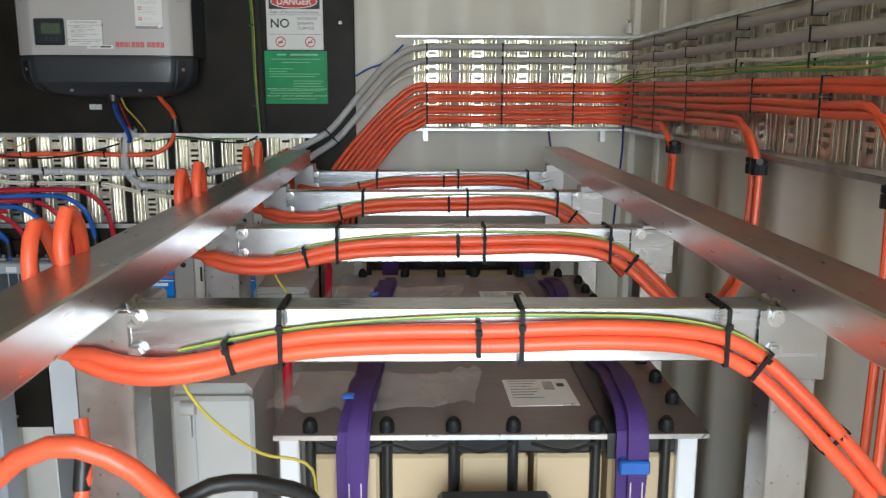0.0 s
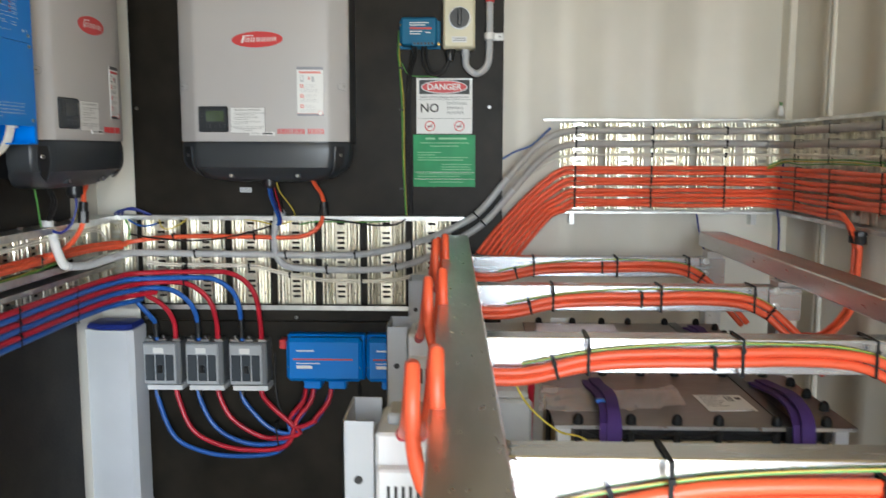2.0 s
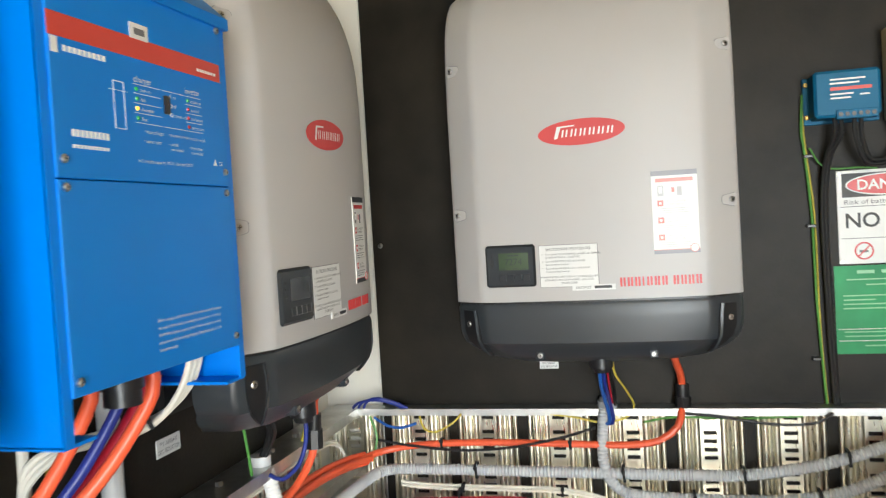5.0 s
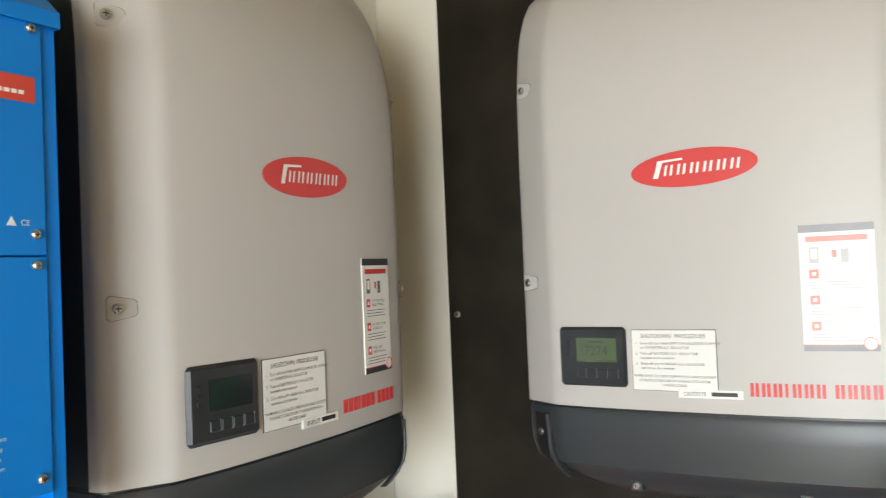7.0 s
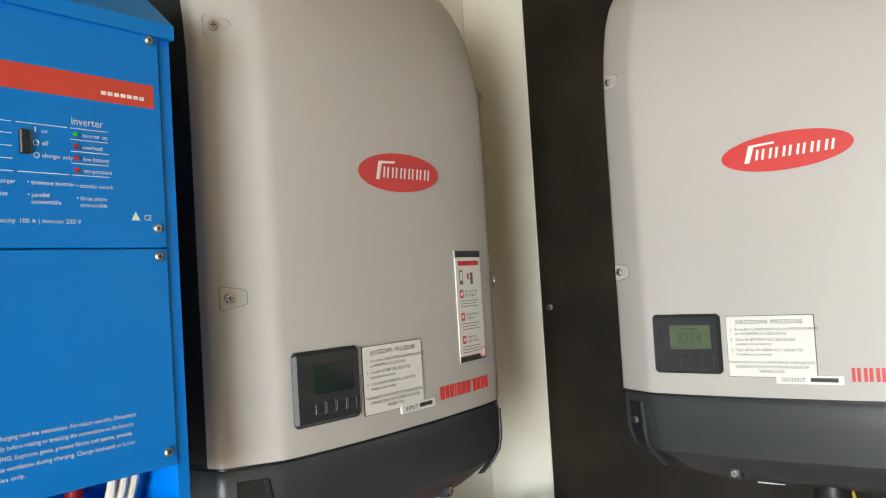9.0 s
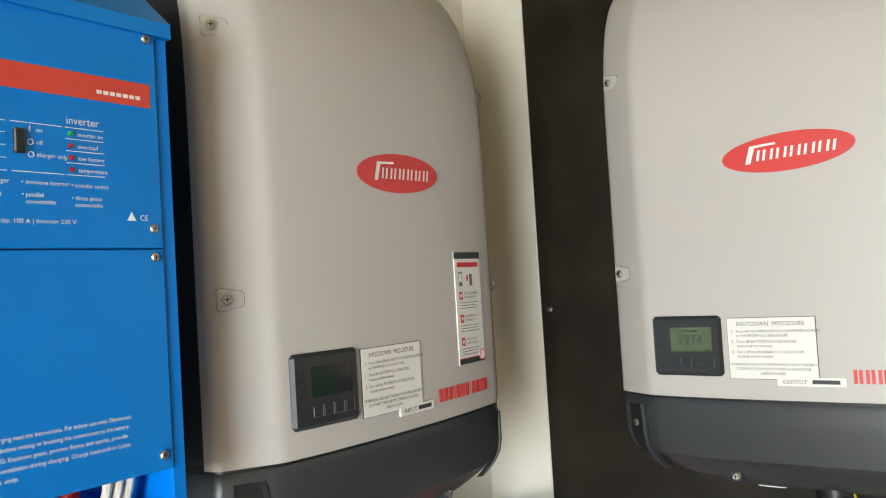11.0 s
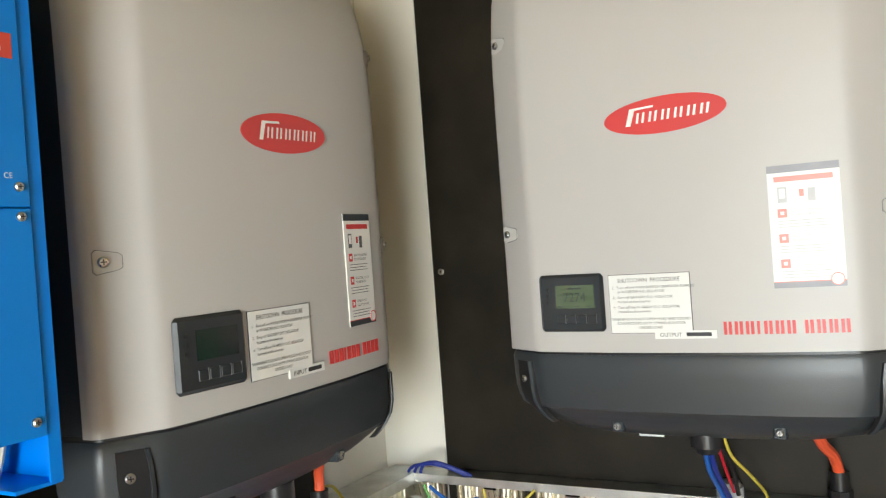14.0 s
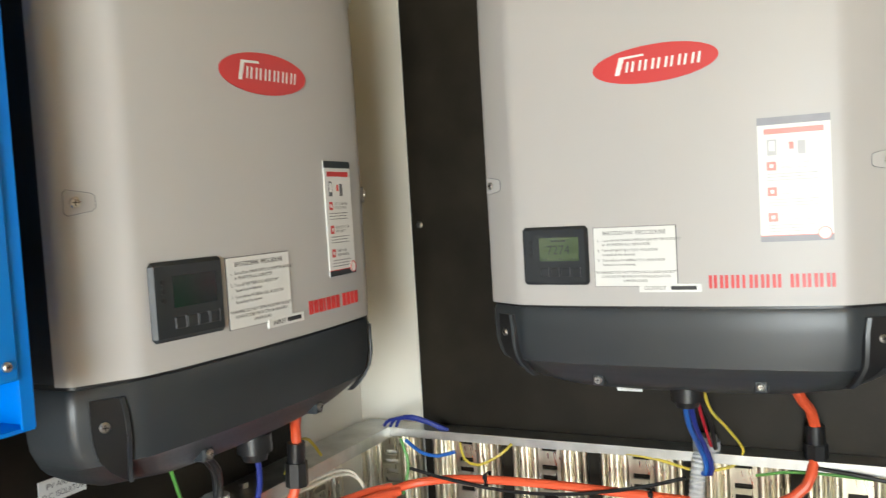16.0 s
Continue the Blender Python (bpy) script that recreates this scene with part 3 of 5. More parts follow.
    lettering(tagline, 0.0068, face(tag[0] + 0.006, 0.1482, D + 0.002), INK, tg, width=(tag[1] - tag[0]) * 0.36)
    part("name_bar", bars([(tag[0] + (tag[1] - tag[0]) * 0.52, tag[1] - 0.006, 0.1484, 0.1530)], D + 0.0016), INK, tg)
    # product bar and badge
    u = 0.048
    for i in range(11):
        w = mark * (0.35 if i == 3 else 0.72)
        letter = part("product_mark", bars([(u, u + w * 0.40, 0.1495, 0.1650), (u + w * 0.60, u + w, 0.1495, 0.1650)] if i != 3 else [(u, u + w * 0.7, 0.1495, 0.1650)], D), RED, t)
        lay(letter, u, u + w, D)
        u += w + mark * (0.25 if i != 6 else 0.75)
    bd = part("badge", oval(-0.005, 0.420, 0.0745, 0.0225, D, 0.03), RED, t, "red oval maker's badge with a white device")
    for i in range(6):
        x = -0.040 + i * 0.0155
        z = 0.4125 + i * 0.0003
        g = Geo()
        for o in (0.0008, 0.0076):
            g.add([(x + o, -D - 0.0014, z), (x + o + 0.0030, -D - 0.0014, z), (x + o + 0.0053, -D - 0.0014, z + 0.0125), (x + o + 0.0023, -D - 0.0014, z + 0.0125)], [(0, 1, 2, 3)])
        part("badge_letter", g, WHITE, bd)
    part("badge_swoosh", Geo().add([(-0.052, -D - 0.0014, 0.4100), (-0.046, -D - 0.0014, 0.4100), (-0.040, -D - 0.0014, 0.4285), (-0.016, -D - 0.0014, 0.4300), (-0.0165, -D - 0.0014, 0.4325), (-0.046, -D - 0.0014, 0.4310)], [(0, 1, 2, 3, 4, 5)]), WHITE, bd)
    # advice sticker; on one inverter paler inks paint the glare over its print
    red_ink, grey_ink, dark_ink = (GLARERED, GLAREGREY, GLAREDARK) if glare else (RED, GREYINK, DARK)
    st = part("sticker", Geo().box(su, su + sw, -D - 0.0010, -D + 0.001, sv, sv + 0.141), PAPER, t, "white advice sticker with glare painted into its pale print" if glare else "white advice sticker with red marks")
    lay(st, su, su + sw, D)
    q = sw / 0.076

    def strip(name, u0, u1, v0, v1, material, lift=0.0008):
        part(name, bars([(su + u0 * q, su + u1 * q, sv + v0, sv + v1)], D + lift), material, st)

    strip("sticker_head", 0, 0.076, 0.1325, 0.141, dark_ink)
    strip("sticker_foot", 0, 0.076, 0, 0.0065, dark_ink)
    strip("sticker_title", 0.007, 0.069, 0.122, 0.128, red_ink)
    strip("sticker_line", 0, 0.076, 0.0065, 0.0075, red_ink)
    strip("sticker_arrow", 0.033, 0.038, 0.104, 0.112, red_ink)
    strip("sticker_icon", 0.010, 0.020, 0.098, 0.116, grey_ink)
    strip("icon_face", 0.012, 0.018, 0.103, 0.114, WHITE, 0.0012)
    strip("sticker_icon", 0.042, 0.050, 0.098, 0.113, grey_ink)
    part("seal", oval(su + 0.067 * q, sv + 0.0085, 0.007, 0.007, D + 0.0009), WHITE, st)
    part("seal_ring", ring(su + 0.067 * q, sv + 0.0085, 0.0072, 0.0062, D + 0.0018), red_ink, st)
    for k, (a, b) in enumerate((("GET YOUR FREE", "MONITORING"), ("REGISTER YOUR", "WARRANTY"), ("FIND YOUR", "USER MANUAL"))):
        z = 0.085 - k * 0.029
        strip("sticker_symbol", 0.009, 0.019, z - 0.004, z + 0.006, red_ink)
        strip("symbol_mark", 0.012, 0.016, z - 0.001, z + 0.003, WHITE, 0.0012)
        lettering(a, 0.0046, face(su + 0.023 * q, sv + z + 0.002, D + 0.0016), grey_ink, st)
        lettering(b, 0.0046, face(su + 0.023 * q, sv + z - 0.003, D + 0.0016), grey_ink, st)
        for i in range(3):
            strip("small_print", 0.009, 0.062 - 0.005 * (i % 2), z - 0.0085 - i * 0.0035, z - 0.0077 - i * 0.0035, grey_ink)
    t.scale = (fit, 1, 1)
    part("wall_bracket", Geo().box(-0.16, 0.16, -0.02, 0.004, 0.03, 0.66), DARKER, t)
    return t


wall_inverter("warm grey wall inverter with a lit green display", (-0.034, 0.040), (-0.6095, 3.128, 1.455), 0, True, "OUTPUT", mark=0.0128, glare=True)
wall_inverter("warm grey wall inverter with a dark display beside blue units", (-0.030, 0.034), (-1.197, 2.6268, 1.4540), 90.5, False, "INPUT", su=0.098, sv=0.188, sw=0.066, mark=0.0112, fit=0.985)


# ---------- blue inverter chargers ----------
def blue_inverter(label, loc):
    t = thing("inverter_charger", label, "inverter charger", loc, 90, "blue inverter chargers")
    W, D = 0.1490, 0.236
    part("case", Geo().box(-W + 0.004, W - 0.004, -D + 0.012, 0.0, 0.045, 0.40), BLUEEDGE, t)
    for sx in (-1, 1):
        a, b = sorted((sx * W, sx * (W - 0.0025)))
        g = Geo().box(a, b, -D - 0.002, 0.0, 0.0, 0.40)
        c, e = sorted((sx * W, sx * (W - 0.040)))
        g.box(c, e, -D - 0.002, -0.01, -0.0018, 0.0012)
        c, e = sorted((sx * W, sx * (W - 0.011)))
        g.box(c, e, -D - 0.0035, -D - 0.0008, 0.0, 0.40)
        part("side_plate", g, BLUEEDGE, t, "bright blue folded side plate")
    part("lower_panel", Geo().box(-W + 0.0105, W - 0.0125, -D - 0.0060, -D + 0.008, 0.038, 0.2145, c=0.0008), BLUE, t)
    part("upper_panel", Geo().box(-W + 0.0105, W - 0.0125, -D - 0.0060, -D + 0.008, 0.2155, 0.392, c=0.0008), BLUE, t)
    # sloping hood
    prof = [(-D - 0.010, 0.390), (-D - 0.010, 0.402), (-D + 0.045, 0.452), (-0.0, 0.462), (0.0, 0.390)]
    part("hood", Geo().loft([[(u, a, b) for a, b in prof] for u in (-W - 0.001, W + 0.001)]), BLUE, t)
    d = D + 0.0060
    for u in (-W + 0.018, W - 0.022):
        for z in (0.386, 0.231, 0.208, 0.050):
            screw(t, u, z, d, 0.0038)
    for y, z in ((0.03, 0.37), (0.035, 0.28), (0.02, 0.21), (0.08, 0.21), (0.085, 0.07), (0.03, 0.07)):
        g = Geo().rod((-W, -0.14 + y, z), (-W - 0.003, -0.14 + y, z), 0.0045)
        part("side_screw", g, STEEL, t)
    part("band", bars([(-W + 0.0105, W - 0.019, 0.3295, 0.3490)], d - 0.0002), BANDRED, t, "red band across the front")
    part("band_mark", bars([(0.083 + i * 0.0056, 0.0872 + i * 0.0056, 0.3350, 0.3380) for i in range(7)], d), WHITE, t)
    part("rating_tag", bars([(-0.030, -0.002, 0.348, 0.3625)], d + 0.0003), PAPER, t, "small white tag")
    part("tag_mark", bars([(-0.024, -0.008, 0.352, 0.358)], d + 0.0008), GREYINK, t)
    part("maker_mark", bars([(-0.136, -0.128, 0.316, 0.329)] + [(-0.122 + i * 0.0062, -0.1178 + i * 0.0062, 0.3185, 0.3235) for i in range(9)], d), WHITE, t, "white maker's mark as bars")
    part("model_mark", bars([(-0.118 + i * 0.0055, -0.1142 + i * 0.0055, 0.250, 0.256) for i in range(9)] + [(-0.118 + i * 0.0048, -0.1148 + i * 0.0048, 0.2405, 0.2435) for i in range(10)], d), WHITE, t)
    dd = d + 0.0006
    for text, size, u, z, al, w in (("charger", 0.0085, -0.030, 0.3075, "LEFT", 0.028), ("inverter", 0.0085, 0.057, 0.3085, "LEFT", 0.026), ("on", 0.0046, 0.034, 0.2995, "LEFT", None), ("off", 0.0046, 0.034, 0.2905, "LEFT", None), ("charger only", 0.0046, 0.034, 0.2815, "LEFT", None), ("inverter on", 0.0046, 0.0655, 0.2995, "LEFT", None), ("overload", 0.0046, 0.0655, 0.2905, "LEFT", None), ("low battery", 0.0046, 0.0655, 0.2815, "LEFT", None), ("temperature", 0.0046, 0.0655, 0.2725, "LEFT", None), ("mains on", 0.0046, -0.020, 0.2995, "LEFT", None), ("bulk", 0.0046, -0.020, 0.2905, "LEFT", None), ("absorption", 0.0046, -0.020, 0.2815, "LEFT", None), ("float", 0.0046, -0.020, 0.2725, "LEFT", None), ("• sinewave inverter", 0.0046, 0.022, 0.2615, "LEFT", None), ("• transfer switch", 0.0046, 0.059, 0.2610, "LEFT", None), ("• parallel", 0.0046, 0.022, 0.2525, "LEFT", None), ("  connectable", 0.0046, 0.022, 0.2475, "LEFT", None), ("• three phase", 0.0046, 0.059, 0.2515, "LEFT", None), ("  connectable", 0.0046, 0.059, 0.2465, "LEFT", None), ("• battery charger", 0.0046, -0.018, 0.2615, "LEFT", None), ("• power assist", 0.0046, -0.018, 0.2525, "LEFT", None), ("AC transfer capacity: 100 A | Inverter 230 V", 0.0046, -0.030, 0.2335, "LEFT", 0.092), ("CE", 0.0062, 0.1155, 0.2375, "LEFT", None)):
        lettering(text, size, face(u, z, dd), WHITE, t, al, w)
    rows = []
    for k, z in enumerate((0.3055, 0.2970, 0.2880, 0.2790, 0.2700)):
        rows += [(0.0565, 0.087, z, z + 0.0005), (-0.030, 0.0125, z, z + 0.0005)]
    rows += [(0.016, 0.054, 0.3055, 0.306), (0.016, 0.054, 0.2700, 0.2705), (0.0295, 0.0302, 0.2995, 0.3035)]
    rows += [(-0.060, -0.0594, 0.262, 0.305), (-0.045, -0.0444, 0.262, 0.305), (-0.066, -0.040, 0.296, 0.2965), (-0.060, -0.045, 0.304, 0.3046), (-0.060, -0.045, 0.262, 0.2626)]
    part("print_lines", bars(rows, d), WHITE, t)
    part("off_ring", ring(0.030, 0.292, 0.0022, 0.0018, d, 20), WHITE, t)
    part("standby_ring", ring(0.030, 0.283, 0.0022, 0.0018, d, 20), WHITE, t)
    part("tick_mark", Geo().loft([[(0.1085 + 0.0045 * math.cos(a), -q, 0.2395 + 0.0045 * math.sin(a)) for a in (math.pi / 2, math.pi * 7 / 6, math.pi * 11 / 6)] for q in (d - 0.0003, d + 0.0004)]), WHITE, t)
    for k, z in enumerate((0.3013, 0.2923, 0.2833, 0.2743)):
        part("light", Geo().rod((0.0605, -d + 0.001, z), (0.0605, -d - 0.0016, z), 0.0026, r1=0.0015), LEDG if k == 0 else LEDR, t)
        part("light", Geo().rod((-0.026, -d + 0.001, z), (-0.026, -d - 0.0016, z), 0.0026, r1=0.0015), (LEDG, LEDG, LEDY, LEDG)[k], t)
    part("rocker_switch", Geo().box(0.0175, 0.0255, -d - 0.0030, -d + 0.001, 0.283, 0.301, c=0.001), DARKER, t, "black rocker switch")
    for k, text in enumerate(("Before charging read the instructions. For indoor use only. Disconnect", "the supply before making or breaking the connections to the battery.", "WARNING: Explosive gases, prevent flames and sparks, provide", "adequate ventilation during charging. Charge lead-acid or Li-Ion", "batteries only.")):
        lettering(text, 0.0046, face(-0.018, 0.0835 - k * 0.0070, dd), WHITE, t, width=(0.118, 0.116, 0.114, 0.116, 0.030)[k])
    part("gland", Geo().rod((-0.020, -0.200, 0.045), (-0.020, -0.200, 0.022), 0.021).rod((-0.020, -0.200, 0.022), (-0.020, -0.200, 0.006), 0.018), DARKER, t, "black cable gland")
    part("gland", Geo().rod((0.118, -0.20, 0.050), (0.118, -0.20, 0.034), 0.012), WHITE, t)
    return t


blue_inverter("blue inverter charger with a red band and white print", (-1.200, 2.158, 1.572))
blue_inverter("blue inverter charger with a red band beside its twin", (-1.200, 1.768, 1.572))


# ---------- on the end board: charge controller, isolator, signs ----------
mp = thing("charge_controller", "small teal-blue solar charge controller with screw terminals", "charge controller", (-0.157, 3.130, 1.868))
part("body", Geo().box(-0.055, 0.055, -0.068, -0.004, 0.010, 0.093, c=0.005), TEAL, mp)
part("base_plate", Geo().box(-0.064, 0.064, -0.010, 0.0, 0.004, 0.090, c=0.001), TEAL, mp)
part("front_band", bars([(-0.028, 0.040, 0.057, 0.063)], 0.068), BANDRED, mp)
for u0, u1, z in ((-0.028, 0.030, 0.075), (-0.028, 0.020, 0.068), (-0.028, 0.010, 0.049), (-0.028, 0.005, 0.042), (0.020, 0.036, 0.046)):
    part("print_bar", bars([(u0, u1, z, z + 0.003)], 0.068), WHITE, mp)
part("terminal_block", Geo().box(-0.020, 0.048, -0.072, -0.05, 0.006, 0.022, c=0.001), TEAL, mp)
for i in range(6):
    part("terminal", Geo().rod((-0.013 + i * 0.0108, -0.0715, 0.014), (-0.013 + i * 0.0108, -0.0735, 0.014), 0.0038), DARKER, mp)
for u, z in ((-0.059, 0.078), (-0.059, 0.018), (0.059, 0.020)):
    screw(mp, u, z, 0.010, 0.0045, material=BRASS)

iso = thing("isolator_switch", "ivory isolator box with a black rotary knob", "isolator switch", (-0.034, 3.130, 1.868))
part("box", Geo().box(-0.049, 0.049, -0.060, 0.0, 0.0, 0.168, c=0.004), CREAMBOX, iso)
part("lid", Geo().box(-0.047, 0.047, -0.078, -0.058, 0.002, 0.166, c=0.005), CREAMBOX, iso)
part("knob_ring", Geo().rod((0.002, -0.078, 0.088), (0.002, -0.083, 0.088), 0.034, 28), WHITE, iso, "white dial ring")
kn = part("knob", Geo().rod((0.002, -0.083, 0.088), (0.002, -0.093, 0.088), 0.030, 28).box(-0.004, 0.008, -0.104, -0.090, 0.064, 0.112, c=0.002), DARKER, iso, "black rotary knob")
part("rating_label", bars([(-0.022, 0.024, 0.016, 0.034)], 0.078), PAPER, iso)
for z in (0.021, 0.027):
    part("print_bar", bars([(-0.018, 0.020, z, z + 0.002)], 0.0784), GREYINK, iso)
for u0, u1, z in ((-0.042, -0.026, 0.154), (0.020, 0.042, 0.154), (-0.010, 0.012, 0.142)):
    part("print_bar", bars([(u0, u1, z, z + 0.003)], 0.078), GREYINK, iso)
part("gland", Geo().rod((-0.028, -0.035, 0.0), (-0.028, -0.035, -0.012), 0.017, 8).rod((-0.028, -0.035, -0.010), (-0.028, -0.035, -0.034), 0.0145, 14, r1=0.011), DARKER, iso, "black cable gland")
part("conduit_socket", Geo().rod((0.020, -0.035, 0.0), (0.020, -0.035, -0.020), 0.0125, 16), GREYC, iso)
cable("conduit", [(-0.014, 3.095, 1.850), (-0.010, 3.092, 1.815), (0.022, 3.095, 1.795), (0.055, 3.100, 1.825), (0.060, 3.105, 1.90), (0.060, 3.108, 2.0), (0.058, 3.108, 2.2), (0.058, 3.108, 2.40)], 0.0115, GREYC, "grey corrugated conduit hooking up from the isolator", "conduit", sides=12, ridge=0.09, pitch=0.006)
single("conduit_sleeve", Geo().rod((0.060, 3.108, 2.012), (0.0595, 3.108, 2.096), 0.0142, 16), RED, "red tape sleeve round the grey conduit", "sleeve")
cl = thing("conduit_clip", "white plastic conduit clip screwed to the board", "clip", (0.060, 3.130, 1.91))
part("saddle", Geo().box(-0.016, 0.046, -0.008, 0.0, -0.012, 0.012, c=0.003).rod((0, -0.022, -0.010), (0, -0.022, 0.010), 0.0155, 16), WHITE, cl)
screw(cl, 0.032, 0.0, 0.008, 0.004)

sg = thing("danger_sign", "white danger sign with red oval and black lettering", "warning sign", (-0.081, 3.130, 1.610))
part("plate", Geo().box(-0.088, 0.089, -0.0035, 0.0, 0.0, 0.174, c=0.001), PAPER, sg)
part("black_field", bars([(-0.079, 0.080, 0.124, 0.168)], 0.0035), INK, sg)
part("white_oval", oval(0.0, 0.146, 0.073, 0.0205, 0.0042), WHITE, sg)
part("red_oval", oval(0.0, 0.146, 0.070, 0.018, 0.0050), RED, sg)
lettering("DANGER", 0.026, face(0.0, 0.1375, 0.0064), WHITE, sg, "CENTER", 0.108, bold=0.0005)
lettering("Risk of battery explosion", 0.0125, face(0.0, 0.111, 0.0042), GREYINK, sg, "CENTER", 0.152)
lettering("NO", 0.038, face(-0.046, 0.068, 0.0042), INK, sg, "CENTER", 0.058, bold=0.0006)
for k, w in enumerate(("SMOKING", "SPARKS", "FLAMES")):
    lettering(w, 0.0125, face(0.008, 0.091 - k * 0.0145, 0.0042), GREYINK, sg, "LEFT", (0.062, 0.052, 0.052)[k])
for z in (0.106, 0.047):
    part("rule", bars([(-0.082, 0.083, z, z + 0.0012)], 0.0035), GREYINK, sg)
for u in (-0.045, 0.048):
    part("prohibition_ring", ring(u, 0.024, 0.0165, 0.0135, 0.0036), RED, sg)
    m = pose(u, -0.0041, 0.024, 0, -45, 0)
    part("prohibition_bar", Geo().box(-0.015, 0.015, -0.0004, 0.0004, -0.0013, 0.0013, m), RED, sg)
    part("symbol", bars([(u - 0.008, u + 0.007, 0.021, 0.0255)], 0.0036), GREYINK, sg)
for u in (-0.083, 0.084):
    for z in (0.005, 0.169):
        part("rivet", Geo().rod((u, -0.0035, z), (u, -0.005, z), 0.0025, 10), STEEL, sg)

gs = thing("green_notice", "glossy green laminated notice with white print under the danger sign", "notice", (-0.080, 3.130, 1.442))
part("sheet", Geo().box(-0.099, 0.098, -0.0022, 0.0, 0.0, 0.165), GREENSIGN, gs)
random.seed(4)
part("print_bar", bars([(-0.060, -0.030, 0.150, 0.156)], 0.0022), mat("pale_green_print", (0.20, 0.55, 0.28), 0.4, bump=0), gs)
PGREEN = bpy.data.materials["pale_green_print"]
part("print_bar", bars([(-0.018, 0.070, 0.150, 0.156)], 0.0022), PGREEN, gs)
for z, u0, u1 in ((0.138, -0.078, 0.078), (0.128, -0.045, 0.045), (0.108, -0.085, -0.01), (0.100, -0.085, -0.03), (0.092, -0.085, 0.075), (0.084, -0.085, 0.06), (0.070, -0.01, 0.085), (0.062, -0.01, 0.08), (0.054, -0.01, 0.085), (0.040, -0.085, 0.085), (0.032, -0.085, 0.05), (0.014, -0.05, 0.06)):
    part("print_bar", bars([(u0, u1, z, z + 0.0022)], 0.0022), PGREEN, gs)
for z in (0.046, 0.024):
    part("rule", bars([(-0.095, 0.094, z, z + 0.001)], 0.0022), WHITE, gs)

tg = thing("isolator_tag", "small white printed isolator tag on the black board", "tag", (-0.721, 3.130, 1.422))
part("card", Geo().box(-0.019, 0.019, -0.0015, 0.0, 0.0, 0.016), PAPER, tg)
lettering("PV ARRAY", 0.0058, face(0, 0.0092, 0.0019), GREYINK, tg, "CENTER", 0.026)
lettering("D.C. ISOLATOR", 0.0058, face(0, 0.0030, 0.0019), GREYINK, tg, "CENTER", 0.033)
tg2 = thing("isolator_tag", "small white printed isolator tag on the side board", "tag", (-1.199, 2.505, 1.422), 90)
part("card", Geo().box(-0.030, 0.030, -0.0015, 0.0, 0.0, 0.026), PAPER, tg2)
lettering("PV ARRAY", 0.0092, face(0, 0.0150, 0.0019), GREYINK, tg2, "CENTER", 0.042)
lettering("D.C. ISOLATOR", 0.0092, face(0, 0.0045, 0.0019), GREYINK, tg2, "CENTER", 0.053)

# wires down the board
cable("earth_wire", [(-0.222, 3.122, 1.93), (-0.226, 3.122, 1.86), (-0.222, 3.122, 1.82), (-0.214, 3.122, 1.70), (-0.212, 3.122, 1.55), (-0.206, 3.122, 1.42), (-0.202, 3.122, 1.345)], 0.0024, YGREEN, "green and yellow earth wire clipped to the board", "wire", sides=8)
cable("earth_wire", [(-0.216, 3.124, 1.93), (-0.222, 3.124, 1.87), (-0.217, 3.124, 1.80), (-0.209, 3.124, 1.70), (-0.207, 3.124, 1.50), (-0.200, 3.124, 1.345)], 0.0016, YELLOW, "thin yellow earth wire clipped to the board", "wire", sides=8)
cable("earth_wire", [(-0.214, 3.118, 1.83), (-0.19, 3.112, 1.792), (-0.13, 3.115, 1.788), (-0.10, 3.12, 1.785)], 0.0018, YGREEN, "green earth wire running behind the sign", "wire", sides=8)
for i, (x0, x1) in enumerate(((-0.178, -0.196), (-0.168, -0.190))):
    cable("black_wire", [(x0, 3.075, 1.880), (x0 + 0.002, 3.078, 1.850), (x1 + 0.006, 3.105, 1.800), (x1, 3.118, 1.70), (x1 + 0.003, 3.119, 1.50), (x1 + 0.008, 3.119, 1.345)], 0.0042, BLACKC, "black twin wire from the charge controller down the board", "wire", sides=8)
for i in range(2):
    cable("black_wire", [(-0.146 + i * 0.011, 3.070, 1.880), (-0.144 + i * 0.010, 3.070, 1.84), (-0.125 + i * 0.006, 3.080, 1.795 + i * 0.006), (-0.085, 3.090, 1.797 + i * 0.006), (-0.064, 3.095, 1.836)], 0.0040, BLACKC, "black wire looping from controller to isolator", "wire", sides=8)
cable("blue_wire", [(0.105, 3.165, 1.53), (0.15, 3.170, 1.555), (0.20, 3.172, 1.575), (0.26, 3.172, 1.63)], 0.0030, BLUEC, "thin blue wire on the end wall", "wire", sides=8)
cable("blue_rope", [(0.985, 3.12, 1.52), (0.965, 3.10, 1.40), (0.945, 3.02, 1.30), (0.915, 2.95, 1.13), (0.90, 2.93, 0.98)], 0.0034, NAVY, "thin dark blue cord hanging from the tray", "cord", sides=8)
cable("blue_wire", [(0.735, 3.175, 1.36), (0.745, 3.172, 1.30), (0.770, 3.172, 1.20), (0.775, 3.172, 1.0)], 0.0030, NAVY, "thin dark blue wire hanging on the end wall", "wire", sides=8)
for z in (1.815, 1.685, 1.435):
    single("wire_clip", Geo().box(-0.224, -0.208, 3.117, 3.130, z - 0.003, z + 0.003, c=0.001), DARKER, "small black wire clip on the board", "clip", "wire clips")


